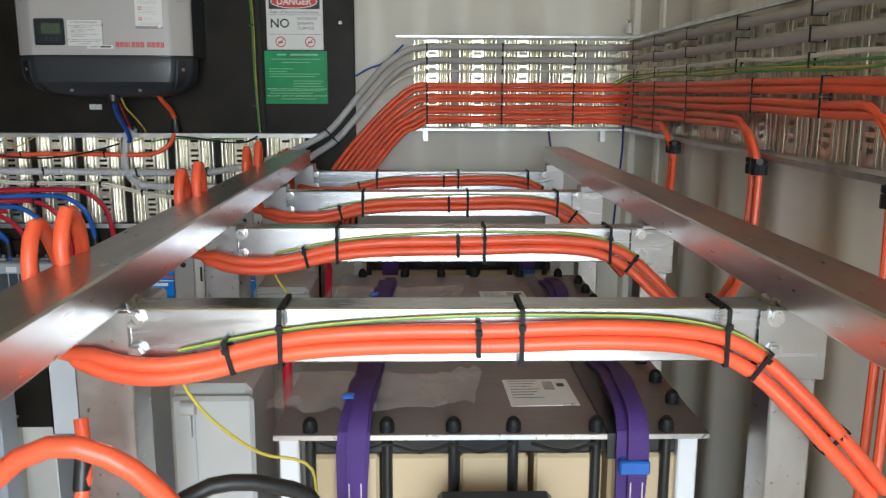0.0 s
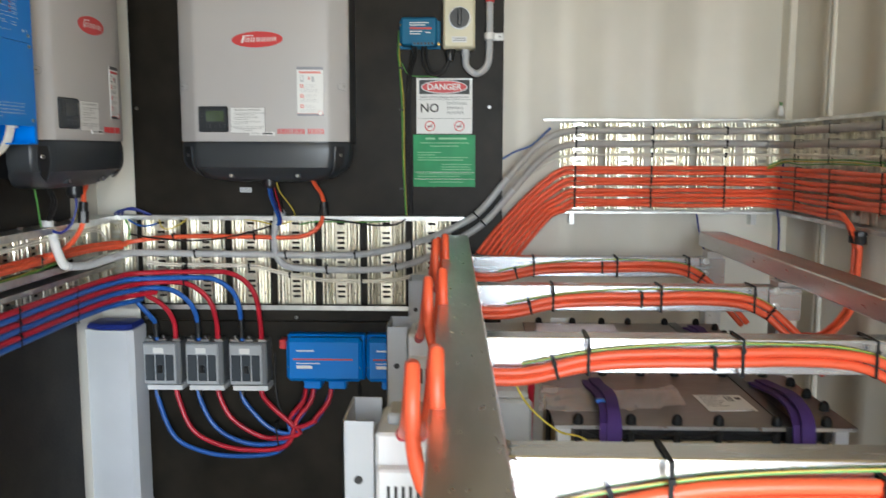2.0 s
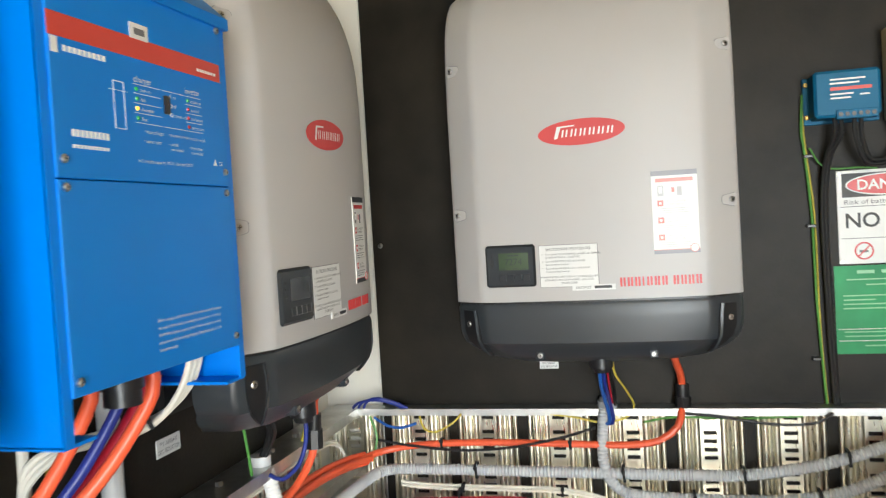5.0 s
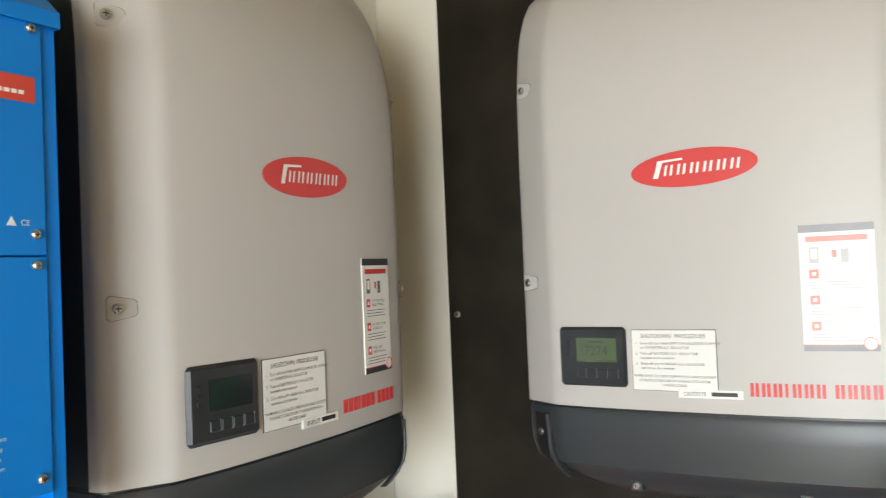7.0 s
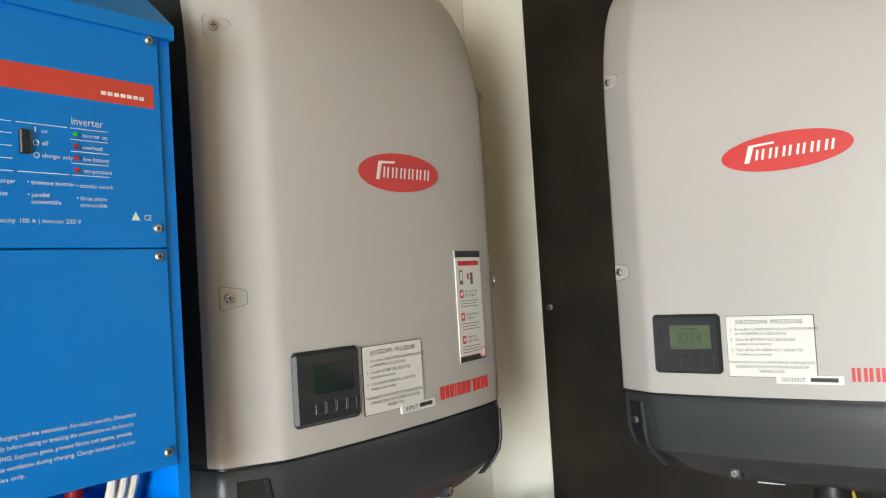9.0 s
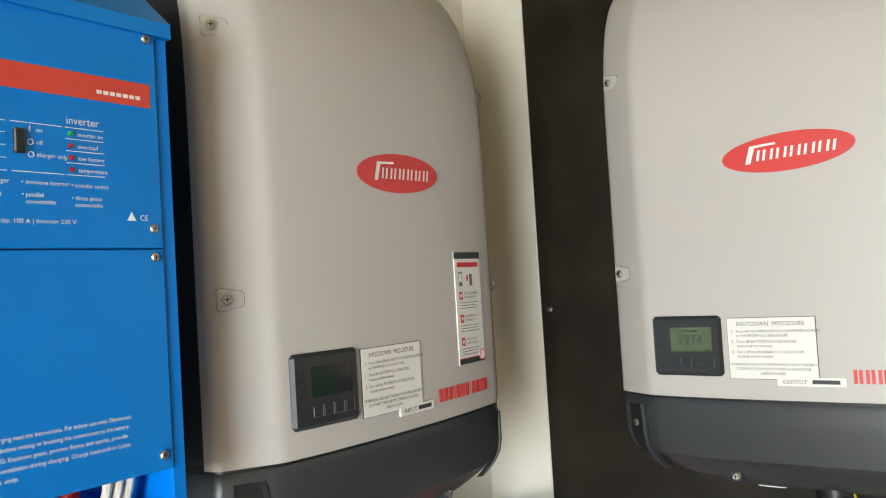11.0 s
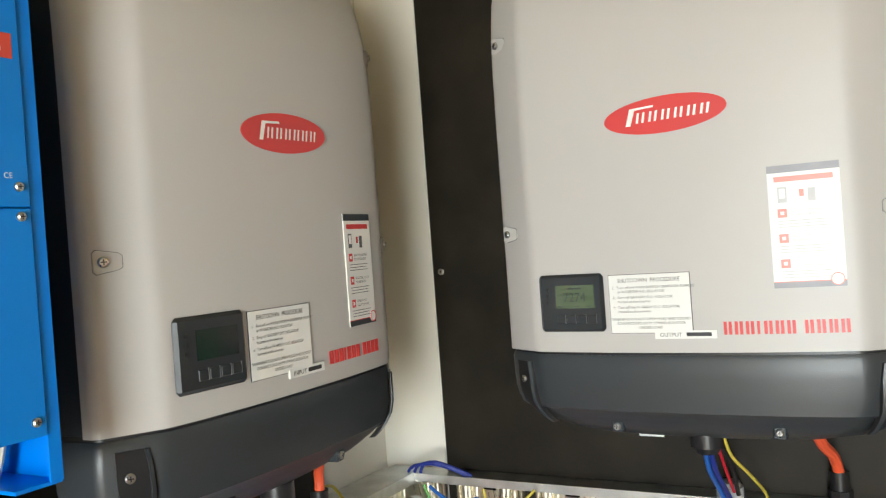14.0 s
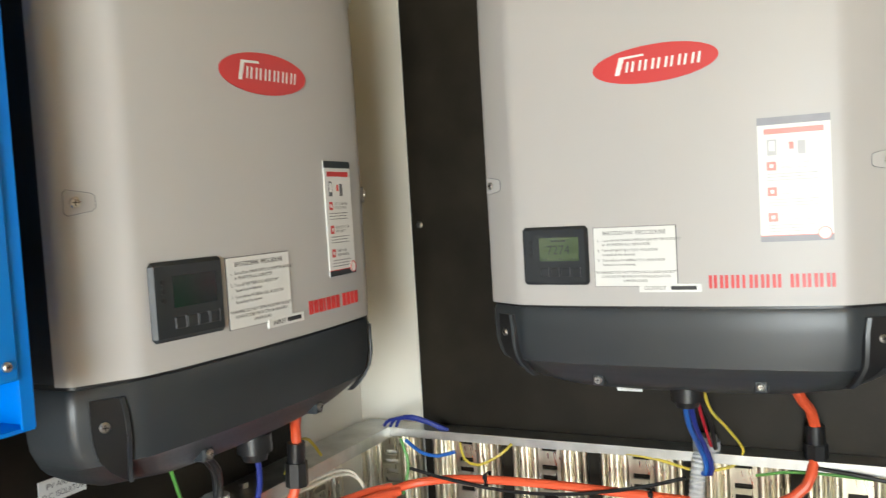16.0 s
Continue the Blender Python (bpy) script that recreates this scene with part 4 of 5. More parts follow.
# ---------- under the end tray: breakers and fuse boxes ----------
def breaker(x):
    t = thing("circuit_breaker", "grey moulded case circuit breaker with smoked window", "circuit breaker", (x, 3.130, 0.785), 0, "circuit breakers")
    part("case", Geo().box(-0.061, 0.061, -0.070, 0.0, 0.018, 0.158, c=0.003), BRKGREY, t)
    part("cover", Geo().box(-0.058, 0.046, -0.078, -0.066, 0.020, 0.152, c=0.003), DEVGREY, t, "grey front cover")
    part("base_strip", Geo().box(-0.050, 0.064, -0.074, 0.0, 0.0, 0.016, c=0.001), DEVWHITE, t, "pale grey base strip")
    for u0, u1 in ((-0.052, -0.022), (-0.018, 0.010), (0.014, 0.040)):
        part("window", Geo().box(u0, u1, -0.0805, -0.076, 0.032, 0.118, c=0.001), WINDOWP, t)
    part("label", bars([(-0.026, 0.008, 0.122, 0.140)], 0.078), PAPER, t, "white label")
    part("toggle", Geo().box(-0.010, 0.004, -0.092, -0.078, 0.060, 0.084, c=0.002), DARKER, t)
    for u in (-0.045, 0.0, 0.045):
        part("terminal", Geo().box(u - 0.014, u + 0.014, -0.060, -0.020, 0.156, 0.166, c=0.001), STEEL, t)
        part("terminal_bolt", Geo().rod((u, -0.045, 0.165), (u, -0.045, 0.174), 0.006, 6), STEEL, t)
    return t


BRK = (-0.990, -0.852, -0.710)
for x in BRK:
    breaker(x)


def bus_box(x0, x1, label):
    t = thing("distribution_box", label, "distribution box", ((x0 + x1) / 2, 3.130, 0.815), 0, "blue distribution boxes")
    w = (x1 - x0) / 2
    part("base", Geo().box(-w, w, -0.040, 0.0, 0.0, 0.150, c=0.004), BLUEEDGE, t)
    part("cover", Geo().box(-w + 0.004, w - 0.004, -0.085, -0.038, 0.004, 0.146, c=0.012), BLUE, t, "blue moulded cover")
    part("band", bars([(-w * 0.78, w * 0.74, 0.076, 0.081)], 0.085), BANDRED, t)
    part("maker_mark", bars([(-w * 0.70, -w * 0.25, 0.104, 0.109)], 0.085), WHITE, t)
    part("print_bar", bars([(-w * 0.70, -w * 0.30, 0.048, 0.058)], 0.085), WHITE, t)
    part("print_bar", bars([(-w * 0.70, -w * 0.1, 0.064, 0.067)], 0.085), WHITE, t)
    for u in (-0.040, 0.040):
        part("cable_shroud", Geo().box(u - 0.028, u + 0.028, -0.075, -0.01, -0.022, 0.006, c=0.004), BLUE, t)
    for u in (-w + 0.014, w - 0.014):
        screw(t, u, 0.052, 0.078, 0.004)
    return t


bus_box(-0.588, -0.336, "blue moulded busbar box with a red stripe")
bus_box(-0.330, -0.090, "blue moulded fuse box with a red stripe")
single("red_plug", Geo().box(-0.612, -0.588, 3.075, 3.120, 0.918, 0.950, c=0.004), RED, "red end plug on the busbar box", "plug")


# ---------- battery packs ----------
def battery_pack(y0):
    t = thing("battery_pack", "battery pack clamped under a grey steel plate with black bolts", "battery pack", (0, y0, 0), 0, "battery packs")
    x0, x1, dp, zt = 0.150, 0.672, 0.34, 1.085
    part("top_plate", Geo().box(x0, x1, 0.0, dp, zt - 0.007, zt, c=0.0008), PLATE, t, "brushed grey steel top plate")
    part("plate_edge", Geo().box(x0 + 0.001, x1 - 0.001, -0.0015, 0.0, zt - 0.0065, zt - 0.0005), PLATEEDGE, t)
    part("rubber_strip", Geo().box(0.548, 0.572, -0.004, dp, zt, zt + 0.0025).box(0.548, 0.572, -0.005, 0.0, zt - 0.03, zt + 0.002), DARKER, t)
    for i in range(5):
        a = 0.192 + i * 0.0905
        part("cell", Geo().box(a, a + 0.083, 0.012, dp - 0.012, 0.62, zt - 0.032, c=0.004), CELL, t, "tan battery cell")
    # black strip added as the dark band of shadow above the cells
    part("terminal_strip", Geo().box(0.188, 0.640, 0.016, dp - 0.016, zt - 0.031, zt - 0.0075, c=0.002), DARKER, t, "black strip standing in for the shadow under the plate")
    bx = (0.193, 0.285, 0.365, 0.437, 0.537, 0.622)
    for x in bx:
        part("tie_rod", Geo().rod((x, 0.010, 0.60), (x, 0.010, zt), 0.0065), BLACKC, t)
    for x in (0.168, 0.648):
        part("corner_post", Geo().box(x - 0.012, x + 0.012, 0.006, 0.030, 0.60, zt - 0.007, c=0.002), DEVWHITE, t, "white corner post")
    for x in bx:
        for y in (0.012, dp - 0.014):
            part("bolt_cap", Geo().rod((x, y, zt), (x, y, zt + 0.009), 0.0092, 14).rod((x, y, zt + 0.009), (x, y, zt + 0.014), 0.0088, 14, r1=0.0070).rod((x, y, zt + 0.014), (x, y, zt + 0.017), 0.0070, 14, r1=0.0035), TIE, t, "black bolt cap")
    for y in (0.10, 0.18, 0.26):
        part("bolt_cap", Geo().rod((0.655, y, zt), (0.655, y, zt + 0.009), 0.0092, 14).rod((0.655, y, zt + 0.009), (0.655, y, zt + 0.014), 0.0088, 14, r1=0.0070).rod((0.655, y, zt + 0.014), (0.655, y, zt + 0.017), 0.0070, 14, r1=0.0035), TIE, t, "black bolt cap")
    for i, x in enumerate(bx[1:-1]):
        part("sense_wire", Geo().tube([(x - 0.08, 0.002, zt - 0.012), (x - 0.04, 0.000, zt - 0.022), (x, 0.002, zt - 0.012)], 0.0025, 6), BLACKC, t)
    lab = part("rating_label", Geo().box(0.430, 0.520, 0.072, 0.170, zt, zt + 0.0008, pose(0.015, 0, 0, 0, 0, 2)), PAPER, t, "white rating label")
    z = zt + 0.0009
    for k in range(5):
        part("print_bar", Geo().box(0.484 + k * 0.0030, 0.4853 + k * 0.0030, 0.128, 0.160, z, z + 0.0004, pose(0.015, 0, 0, 0, 0, 2)), GREYINK, lab)
    for k in range(7):
        part("print_bar", Geo().box(0.436, 0.478 - 0.006 * (k % 3), 0.162 - k * 0.0105, 0.1635 - k * 0.0105, z, z + 0.0004, pose(0.015, 0, 0, 0, 0, 2)), GREYINK, lab)
    part("print_block", Geo().box(0.503, 0.513, 0.140, 0.152, z, z + 0.0004, pose(0.015, 0, 0, 0, 0, 2)), INK, lab)
    lettering("CE", 0.014, pose(0.510, 0.085, z + 0.0004, 0, 0, 2), INK, lab)
    return t


PACKS = (1.36, 1.88, 2.40)
for k, y in enumerate(PACKS):
    battery_pack(y)
    single("battery_tray", Geo().box(0.14, 0.68, y, y + 0.34, 0.0, 0.598, c=0.004), DEVGREY, "grey steel battery tray under the pack", "battery tray", "battery trays")
    for x in (0.252, 0.582):
        wob = 0.006 if x > 0.5 else 0.0
        g = Geo().ribbon([(x + wob, y + 0.26, 1.090), (x + wob * 2, y + 0.20, 1.094), (x, y + 0.08, 1.112 if k < 2 else 1.092), (x - 0.004, y + 0.01, 1.100), (x - 0.006, y - 0.012, 1.070), (x - 0.008, y - 0.016, 0.98), (x - 0.010, y - 0.014, 0.85), (x - 0.010, y - 0.012, 0.62)], 0.037, (1, 0, 0), 0.0024)
        g.ribbon([(x + wob + 0.005, y + 0.258, 1.096), (x + wob * 2 + 0.006, y + 0.20, 1.100), (x + 0.004, y + 0.08, 1.119 if k < 2 else 1.098), (x + 0.001, y + 0.005, 1.108), (x - 0.002, y - 0.019, 1.072), (x - 0.003, y - 0.023, 0.98), (x - 0.006, y - 0.021, 0.85), (x - 0.008, y - 0.019, 0.62)], 0.022, (1, 0.05, 0), 0.0022)
        st = single("webbing_strap", g, PURPLE, "purple polyester lifting strap over the battery plate", "strap", "purple straps")
        for dx in (-0.002, 0.012):
            part("stitching", Geo().box(x - 0.0085 + dx, x - 0.0075 + dx, y - 0.0268, y - 0.0245, 0.99, 1.035), WHITEC, st, "pale stitched seam")
        part("keeper", Geo().box(x - 0.024, x + 0.012, y - 0.029 if x > 0.5 else y + 0.045, y - 0.012 if x > 0.5 else y + 0.056, 1.045 if x > 0.5 else 1.110, 1.062 if x > 0.5 else 1.1175, c=0.002), BLUEC, st, "blue stitched keeper")
    # crumpled clear bag
    g = Geo()
    random.seed(11 + k)
    nx, ny = 22, 12
    vs = []
    for j in range(ny + 1):
        for i in range(nx + 1):
            a, b = i / nx, j / ny
            x = 0.118 + 0.285 * a + (0.02 * (b - 0.5)) * (1 if a > 0.5 else -1) + 0.035 * b * (1 - a)
            yy = y + 0.058 + 0.155 * b - 0.018 * math.sin(a * 3.1)
            h = 1.0895 + 0.011 * abs(noise.noise((a * 5, b * 4, k * 3.1))) + 0.010 * abs(noise.noise((a * 11, b * 9, k))) + (0.012 * (1 - b) * a)
            vs.append((x, yy, h))
    fs = [(j * (nx + 1) + i, j * (nx + 1) + i + 1, (j + 1) * (nx + 1) + i + 1, (j + 1) * (nx + 1) + i) for j in range(ny) for i in range(nx)]
    if k < 2:
        single("plastic_bag", g.add(vs, fs), BAGM, "crumpled clear plastic bag lying on the battery plate", "plastic bag", "plastic bags")
single("battery_tag", Geo().box(0.283, 0.312, 1.556, 1.572, 1.109, 1.1105), PAPER, "small white barcode tag on the battery", "tag")
stack = thing("film_stack", "folded stack of clear plastic film with the sky's reflection painted lilac", "plastic film", (0.265, 2.435, 1.0855), -3)
for i in range(5):
    part("sheet", Geo().box(-0.100 + 0.004 * (i % 2), 0.098 + 0.003 * (i % 3), 0.004 * (i % 2), 0.155 - 0.005 * (i % 3), i * 0.0062, i * 0.0062 + 0.0050, pose(0, 0, 0, 0, 0, 1.2 * (i % 3 - 1)), c=0.0012), LILAC, stack)
single("battery_tag", Geo().box(0.215, 0.255, 2.625, 2.627, 1.0855, 1.122, c=0.0004), PAPER, "small white tag standing on the battery plate", "tag")
single("front_box", Geo().box(0.345, 0.475, 1.20, 1.32, 0.86, 1.035, c=0.005), DARK, "dark grey module standing before the battery", "module")

# grey enclosure beside the packs
for k, y in enumerate((1.43, 1.95)):
    e = thing("enclosure", "pale grey plastic enclosure with a hinged lid", "enclosure", (0.058, y, 0.62), 0, "enclosures")
    part("body", Geo().box(-0.052, 0.053, 0.004, 0.16, 0.0, 0.500, c=0.008), BOXGREY, e)
    part("lid", Geo().box(-0.046, 0.058, -0.012, 0.004, 0.0, 0.490, c=0.005), BOXGREY, e)
    part("hinge", Geo().rod((-0.030, -0.016, 0.478), (-0.012, -0.016, 0.478), 0.009).box(-0.024, -0.018, -0.020, 0.0, 0.44, 0.478), BOXGREY, e)
    part("seam", Geo().box(-0.0165, -0.0145, -0.0135, -0.011, 0.01, 0.48), DEVGREY, e)

# fuse disconnectors along the left rail
for k, y in enumerate((1.46, 2.00, 2.55)):
    f = thing("fuse_disconnector", "white fuse disconnector in a folded grey bracket", "fuse disconnector", (-0.092, y, 0.885), 0, "fuse disconnectors")
    part("body", Geo().box(-0.022, 0.062, 0.0, 0.11, 0.0, 0.330, c=0.004), DEVWHITE, f)
    part("front_step", Geo().box(-0.018, 0.058, -0.018, 0.002, 0.05, 0.290, c=0.003), DEVWHITE, f)
    for i in range(6):
        part("vent", Geo().box(-0.006 + i * 0.009, -0.002 + i * 0.009, -0.0192, -0.017, 0.242, 0.270), DARKER, f)
    part("data_label", bars([(0.0, 0.036, 0.15, 0.20)], 0.018), PAPER, f)
    part("terminal_top", Geo().box(-0.010, 0.050, 0.03, 0.085, 0.33, 0.345, c=0.003), DEVGREY, f)
    g = Geo().box(-0.062, -0.060, 0.0, 0.10, -0.25, 0.345).box(-0.062, -0.024, 0.0, 0.002, 0.16, 0.345).box(-0.062, -0.024, 0.098, 0.100, 0.16, 0.345)
    br = part("bracket", g, DEVGREY, f, "folded pale grey steel bracket")
    part("bracket_hole", Geo().rod((-0.043, -0.0006, 0.27), (-0.043, 0.0005, 0.27), 0.0055, 14), DARKER, br)


# ---------- orange cables over the cross bars ----------
CAB = "thick orange power cable tied along the cross bar"
for k, y in enumerate(BARS):
    dz = -0.013 * (y - 1.24)
    L = lx(y) - 0.034
    for j in range(2):
        o = 0.0152 * j
        yy = y - 0.0095
        if j == 0:
            pts = [(0.80, yy - 0.022, 1.088 + dz), (0.760, yy - 0.018, 1.135 + dz), (0.715, yy - 0.010, 1.183 + dz), (0.672, yy, 1.222 + dz), (0.630, yy, 1.2435 + dz), (0.580, yy, 1.2515 + dz), (0.50, yy, 1.2545 + dz), (0.40, yy, 1.2515 + dz), (0.30, yy, 1.2505 + dz), (0.22, yy, 1.246 + dz), (0.165, yy, 1.236 + dz), (0.115, yy - 0.002, 1.2235 + dz), (0.070, yy - 0.006, 1.2185 + dz), (L + 0.036, yy - 0.006, 1.2210 + dz), (L + 0.004, yy - 0.004, 1.2290 + dz)]
        else:
            pts = [(0.785, yy - 0.022, 1.082 + dz), (0.745, yy - 0.018, 1.126 + dz), (0.703, yy - 0.010, 1.170 + dz), (0.663, yy, 1.207 + dz), (0.620, yy, 1.2285 + dz), (0.575, yy, 1.2365 + dz), (0.50, yy, 1.239 + dz), (0.40, yy, 1.236 + dz), (0.30, yy, 1.235 + dz), (0.22, yy, 1.231 + dz), (0.165, yy, 1.2225 + dz), (0.115, yy - 0.002, 1.2100 + dz), (0.070, yy - 0.006, 1.2045 + dz), (L + 0.036, yy - 0.006, 1.2070 + dz), (L + 0.004, yy - 0.004, 1.2160 + dz)]
        q = 0.022 * j
        near = [(L - 0.030 + q * 0.5, y - 0.006, 1.230 + dz), (L - 0.046 + q, y - 0.010 + q, 1.268 + 0.006 * j), (L - 0.049 + q, y - 0.012 + q, 1.322 + 0.008 * j), (L - 0.050 + q, y + 0.008 + q, 1.354 + 0.010 * j), (L - 0.053 + q, y + 0.040 + q, 1.340 + 0.008 * j), (L - 0.062 + q, y + 0.105, 1.275), (L - 0.074 + q, y + 0.20, 1.225), (L - 0.084 + q, y + 0.265, 1.19)]
        if k == 3:
            near = [(L - 0.03, y + 0.04, 1.22 + dz), (L - 0.045 + 0.02 * j, y - 0.01, 1.27), (L - 0.05 + 0.02 * j, y - 0.04, 1.305 + 0.01 * j), (L - 0.055 + 0.02 * j, y - 0.07, 1.26), (L - 0.06 + 0.02 * j, y - 0.09, 1.19)]
        c = cable("orange_cable", pts + near, 0.0078, ORANGE, CAB, "power cable", "orange bar cables", sides=12)
        p0, p1 = Vector(near[-2]), Vector(near[-1])
        part("heat_shrink", Geo().rod(p0 + (p1 - p0) * 0.2, p1, 0.0088, 12), REDC, c, "red heat-shrink sleeve")
    for name, m, r, off in (("earth_wire", YGREEN, 0.0017, 0.0), ("earth_wire", YELLOW, 0.0010, 0.0012)):
        w = [(0.755, y + 0.010, 1.130 + dz), (0.735, y - 0.004, 1.164 + dz), (0.700, y - 0.008, 1.206 + dz), (0.650, y - 0.008, 1.2440 + dz), (0.58, y - 0.006, 1.2615 + dz), (0.48, y - 0.005, 1.2655 + dz), (0.38, y - 0.005, 1.2650 + dz), (0.28, y - 0.005, 1.2605 + dz), (0.20, y - 0.006, 1.2525 + dz), (0.13, y - 0.006, 1.240 + dz), (0.085, y - 0.006, 1.230 + dz)]
        cable(name, [(a, b - off * 0.4, c + off) for a, b, c in w], r, m, "thin green and yellow earth wire along the cross bar", "earth wire", "bar earth wires", sides=8)
    for x, full in ((0.188, 1), (0.427, 1), (0.632, 1), (0.137, 0), (0.384, 0), (0.668, 0), (0.745, 0)):
        if full:
            zc = 1.2455 + dz
            tie((x, y + 0.0145, zc), (1, 0, 0), 0.066, 0.059)
        else:
            zc = {0.137: 1.2265, 0.384: 1.2440, 0.668: 1.2165, 0.745: 1.1390}[x] + dz
            d = {0.137: (1, 0, 0.25), 0.384: (1, 0, 0), 0.668: (1, 0, -0.7), 0.745: (1, 0, -1.1)}[x]
            tie((x, y - 0.0105 - (0.010 if x > 0.7 else 0), zc), d, 0.018, 0.034)

# loops and leads in the near corner
cable("orange_cable", [(-0.06, 1.10, 1.00), (-0.055, 1.09, 1.10), (-0.03, 1.085, 1.165), (0.02, 1.085, 1.196), (0.065, 1.09, 1.185), (0.100, 1.10, 1.150), (0.125, 1.12, 1.09), (0.135, 1.14, 0.98), (0.14, 1.16, 0.8)], 0.0095, ORANGE, "thick orange cable looping in front of the frame leg", "power cable", sides=12)
c = cable("orange_cable", [(0.015, 1.16, 1.19), (0.020, 1.15, 1.155), (0.018, 1.14, 1.12), (-0.01, 1.13, 1.07), (-0.05, 1.12, 1.0)], 0.0065, ORANGE, "short orange lead with a black sleeve", "power cable", sides=12)
part("heat_shrink", Geo().rod((0.0195, 1.152, 1.165), (0.0185, 1.142, 1.128), 0.0078, 12), BLACKC, c, "black sleeve")
cable("black_cable", [(0.06, 1.15, 1.04), (0.085, 1.16, 1.09), (0.125, 1.18, 1.112), (0.18, 1.20, 1.102), (0.225, 1.22, 1.06), (0.24, 1.23, 0.9)], 0.0085, BLACKC, "thick black cable curving in front of the battery", "power cable", sides=12)
for k, y in enumerate((1.24, 1.77)):
    cable("earth_wire", [(0.075, y + 0.02, 1.205), (0.080, y + 0.03, 1.175), (0.105, y + 0.04, 1.135), (0.150, y + 0.05, 1.095), (0.185, y + 0.06, 1.083), (0.205, y + 0.06, 1.07), (0.21, y + 0.06, 1.03)], 0.0019, YELLOW, "yellow and green earth wire sagging to the battery", "earth wire", sides=8)
for k, y in enumerate((1.52, 2.04)):
    cable("red_cable", [(0.125, y + 0.10, 0.95), (0.128, y + 0.08, 1.08), (0.130, y + 0.06, 1.135), (0.115, y, 1.16), (0.08, y - 0.05, 1.17)], 0.0075, REDC, "red battery cable rising beside the enclosure", "power cable", sides=10)


# ---------- cables on the end and side trays, over the frame ----------
YT, XT = 3.128, 0.957
ZPAIR = (1.503, 1.4885, 1.468, 1.4535, 1.4325, 1.418, 1.4005, 1.386)
DROPY = {6: 2.572, 7: 2.545, 4: 2.031, 5: 1.998, 2: 1.545, 3: 1.51}
random.seed(7)
for i, z in enumerate(ZPAIR):
    w = [random.uniform(-0.0022, 0.0022) for _ in range(12)]
    low = 0.0165 * i
    pts = [(-0.035 + low, YT - 0.02, 1.02), (-0.005 + low * 1.1, YT - 0.01, 1.165), (0.060 + low * 1.08, YT - 0.004, 1.272 - 0.0015 * i), (0.165 + low * 0.85, YT, 1.392 - 0.0058 * i), (0.245 + low * 0.45, YT, z - 0.022 - 0.002 * (7 - i)), (0.300 + low * 0.25, YT, z - 0.0025), (0.36, YT, z), (0.46, YT, z + w[0]), (0.575, YT, z + w[1] * 0.3), (0.70, YT, z + w[2]), (0.80, YT, z + w[3] * 0.3), (0.90, YT, z + w[4]), (0.938, YT - 0.012, z), (XT, YT - 0.05, z)]
    run = [2.98, 2.86, 2.74, 2.62, 2.50, 2.36, 2.22, 2.06, 1.90, 1.72, 1.54, 1.36, 1.16, 0.9, 0.6, 0.30]
    end = DROPY.get(i, 0.2)
    pts += [(XT + random.uniform(-0.001, 0.001), y, z + random.uniform(-0.0025, 0.0025)) for y in run if y > end + 0.11]
    if i in DROPY:
        pts += [(XT, end + 0.085, z), (XT, end + 0.050, z - 0.007), (XT, end + 0.022, z - 0.024), (XT + 0.004, end + 0.004, z - 0.052), (XT + 0.008, end, min(1.385, z - 0.075)), (XT + 0.010, end, 1.325)]
        if i in (6, 7):
            pts += [(XT + 0.004, end - 0.01, 1.25), (XT - 0.02, end - 0.04, 1.17), (XT - 0.10, end - 0.10, 1.12), (0.80, end - 0.12, 1.12)]
        elif i in (4, 5):
            pts += [(XT + 0.006, end - 0.005, 1.25), (XT - 0.005, end - 0.02, 1.18), (XT - 0.04, end - 0.06, 1.13), (XT - 0.10, end - 0.12, 1.09), (0.79, end - 0.18, 1.075)]
        else:
            pts += [(XT + 0.006, end - 0.01, 1.22), (XT, end - 0.02, 1.10), (XT - 0.01, end - 0.03, 0.9), (XT - 0.03, end - 0.05, 0.7)]
    cable("orange_cable", pts, 0.0068, ORANGE, "orange power cable in a bundle on the slotted tray", "power cable", "orange tray cables", sides=10)
for n, y in enumerate((2.557, 2.013, 1.527)):
    g = thing("gland_pair", "black twin cable glands through the tray bottom", "cable gland", (XT + 0.010, y, 1.357), 0, "tray glands")
    for o in (-0.0135, 0.0165):
        part("gland", Geo().rod((0, o, 0.004), (0, o, -0.005), 0.0158, 8).rod((0, o, -0.005), (0, o, -0.008), 0.0125, 12).rod((0, o, -0.008), (0, o, -0.027), 0.0152, 10), DARKER, g)
for x in (0.335, 0.575, 0.805):
    for z, h in ((1.4958, 0.030), (1.4608, 0.030), (1.4252, 0.030), (1.3932, 0.030)):
        tie((x, YT, z), (1, 0, 0), 0.016, h)
for y in (2.93, 2.70, 2.42, 2.02, 1.74, 1.36):
    for n, (z, h) in enumerate(((1.4958, 0.030), (1.4608, 0.030), (1.4252, 0.030), (1.3932, 0.030))):
        if (n == 3 and y < 2.6) or (n == 2 and y < 2.15) or (n == 1 and y < 1.65):
            continue
        tie((XT, y, z), (0, 1, 0), 0.016, h)
tie((0.03, YT - 0.004, 1.225), (1, 0, 1.4), 0.018, 0.13)

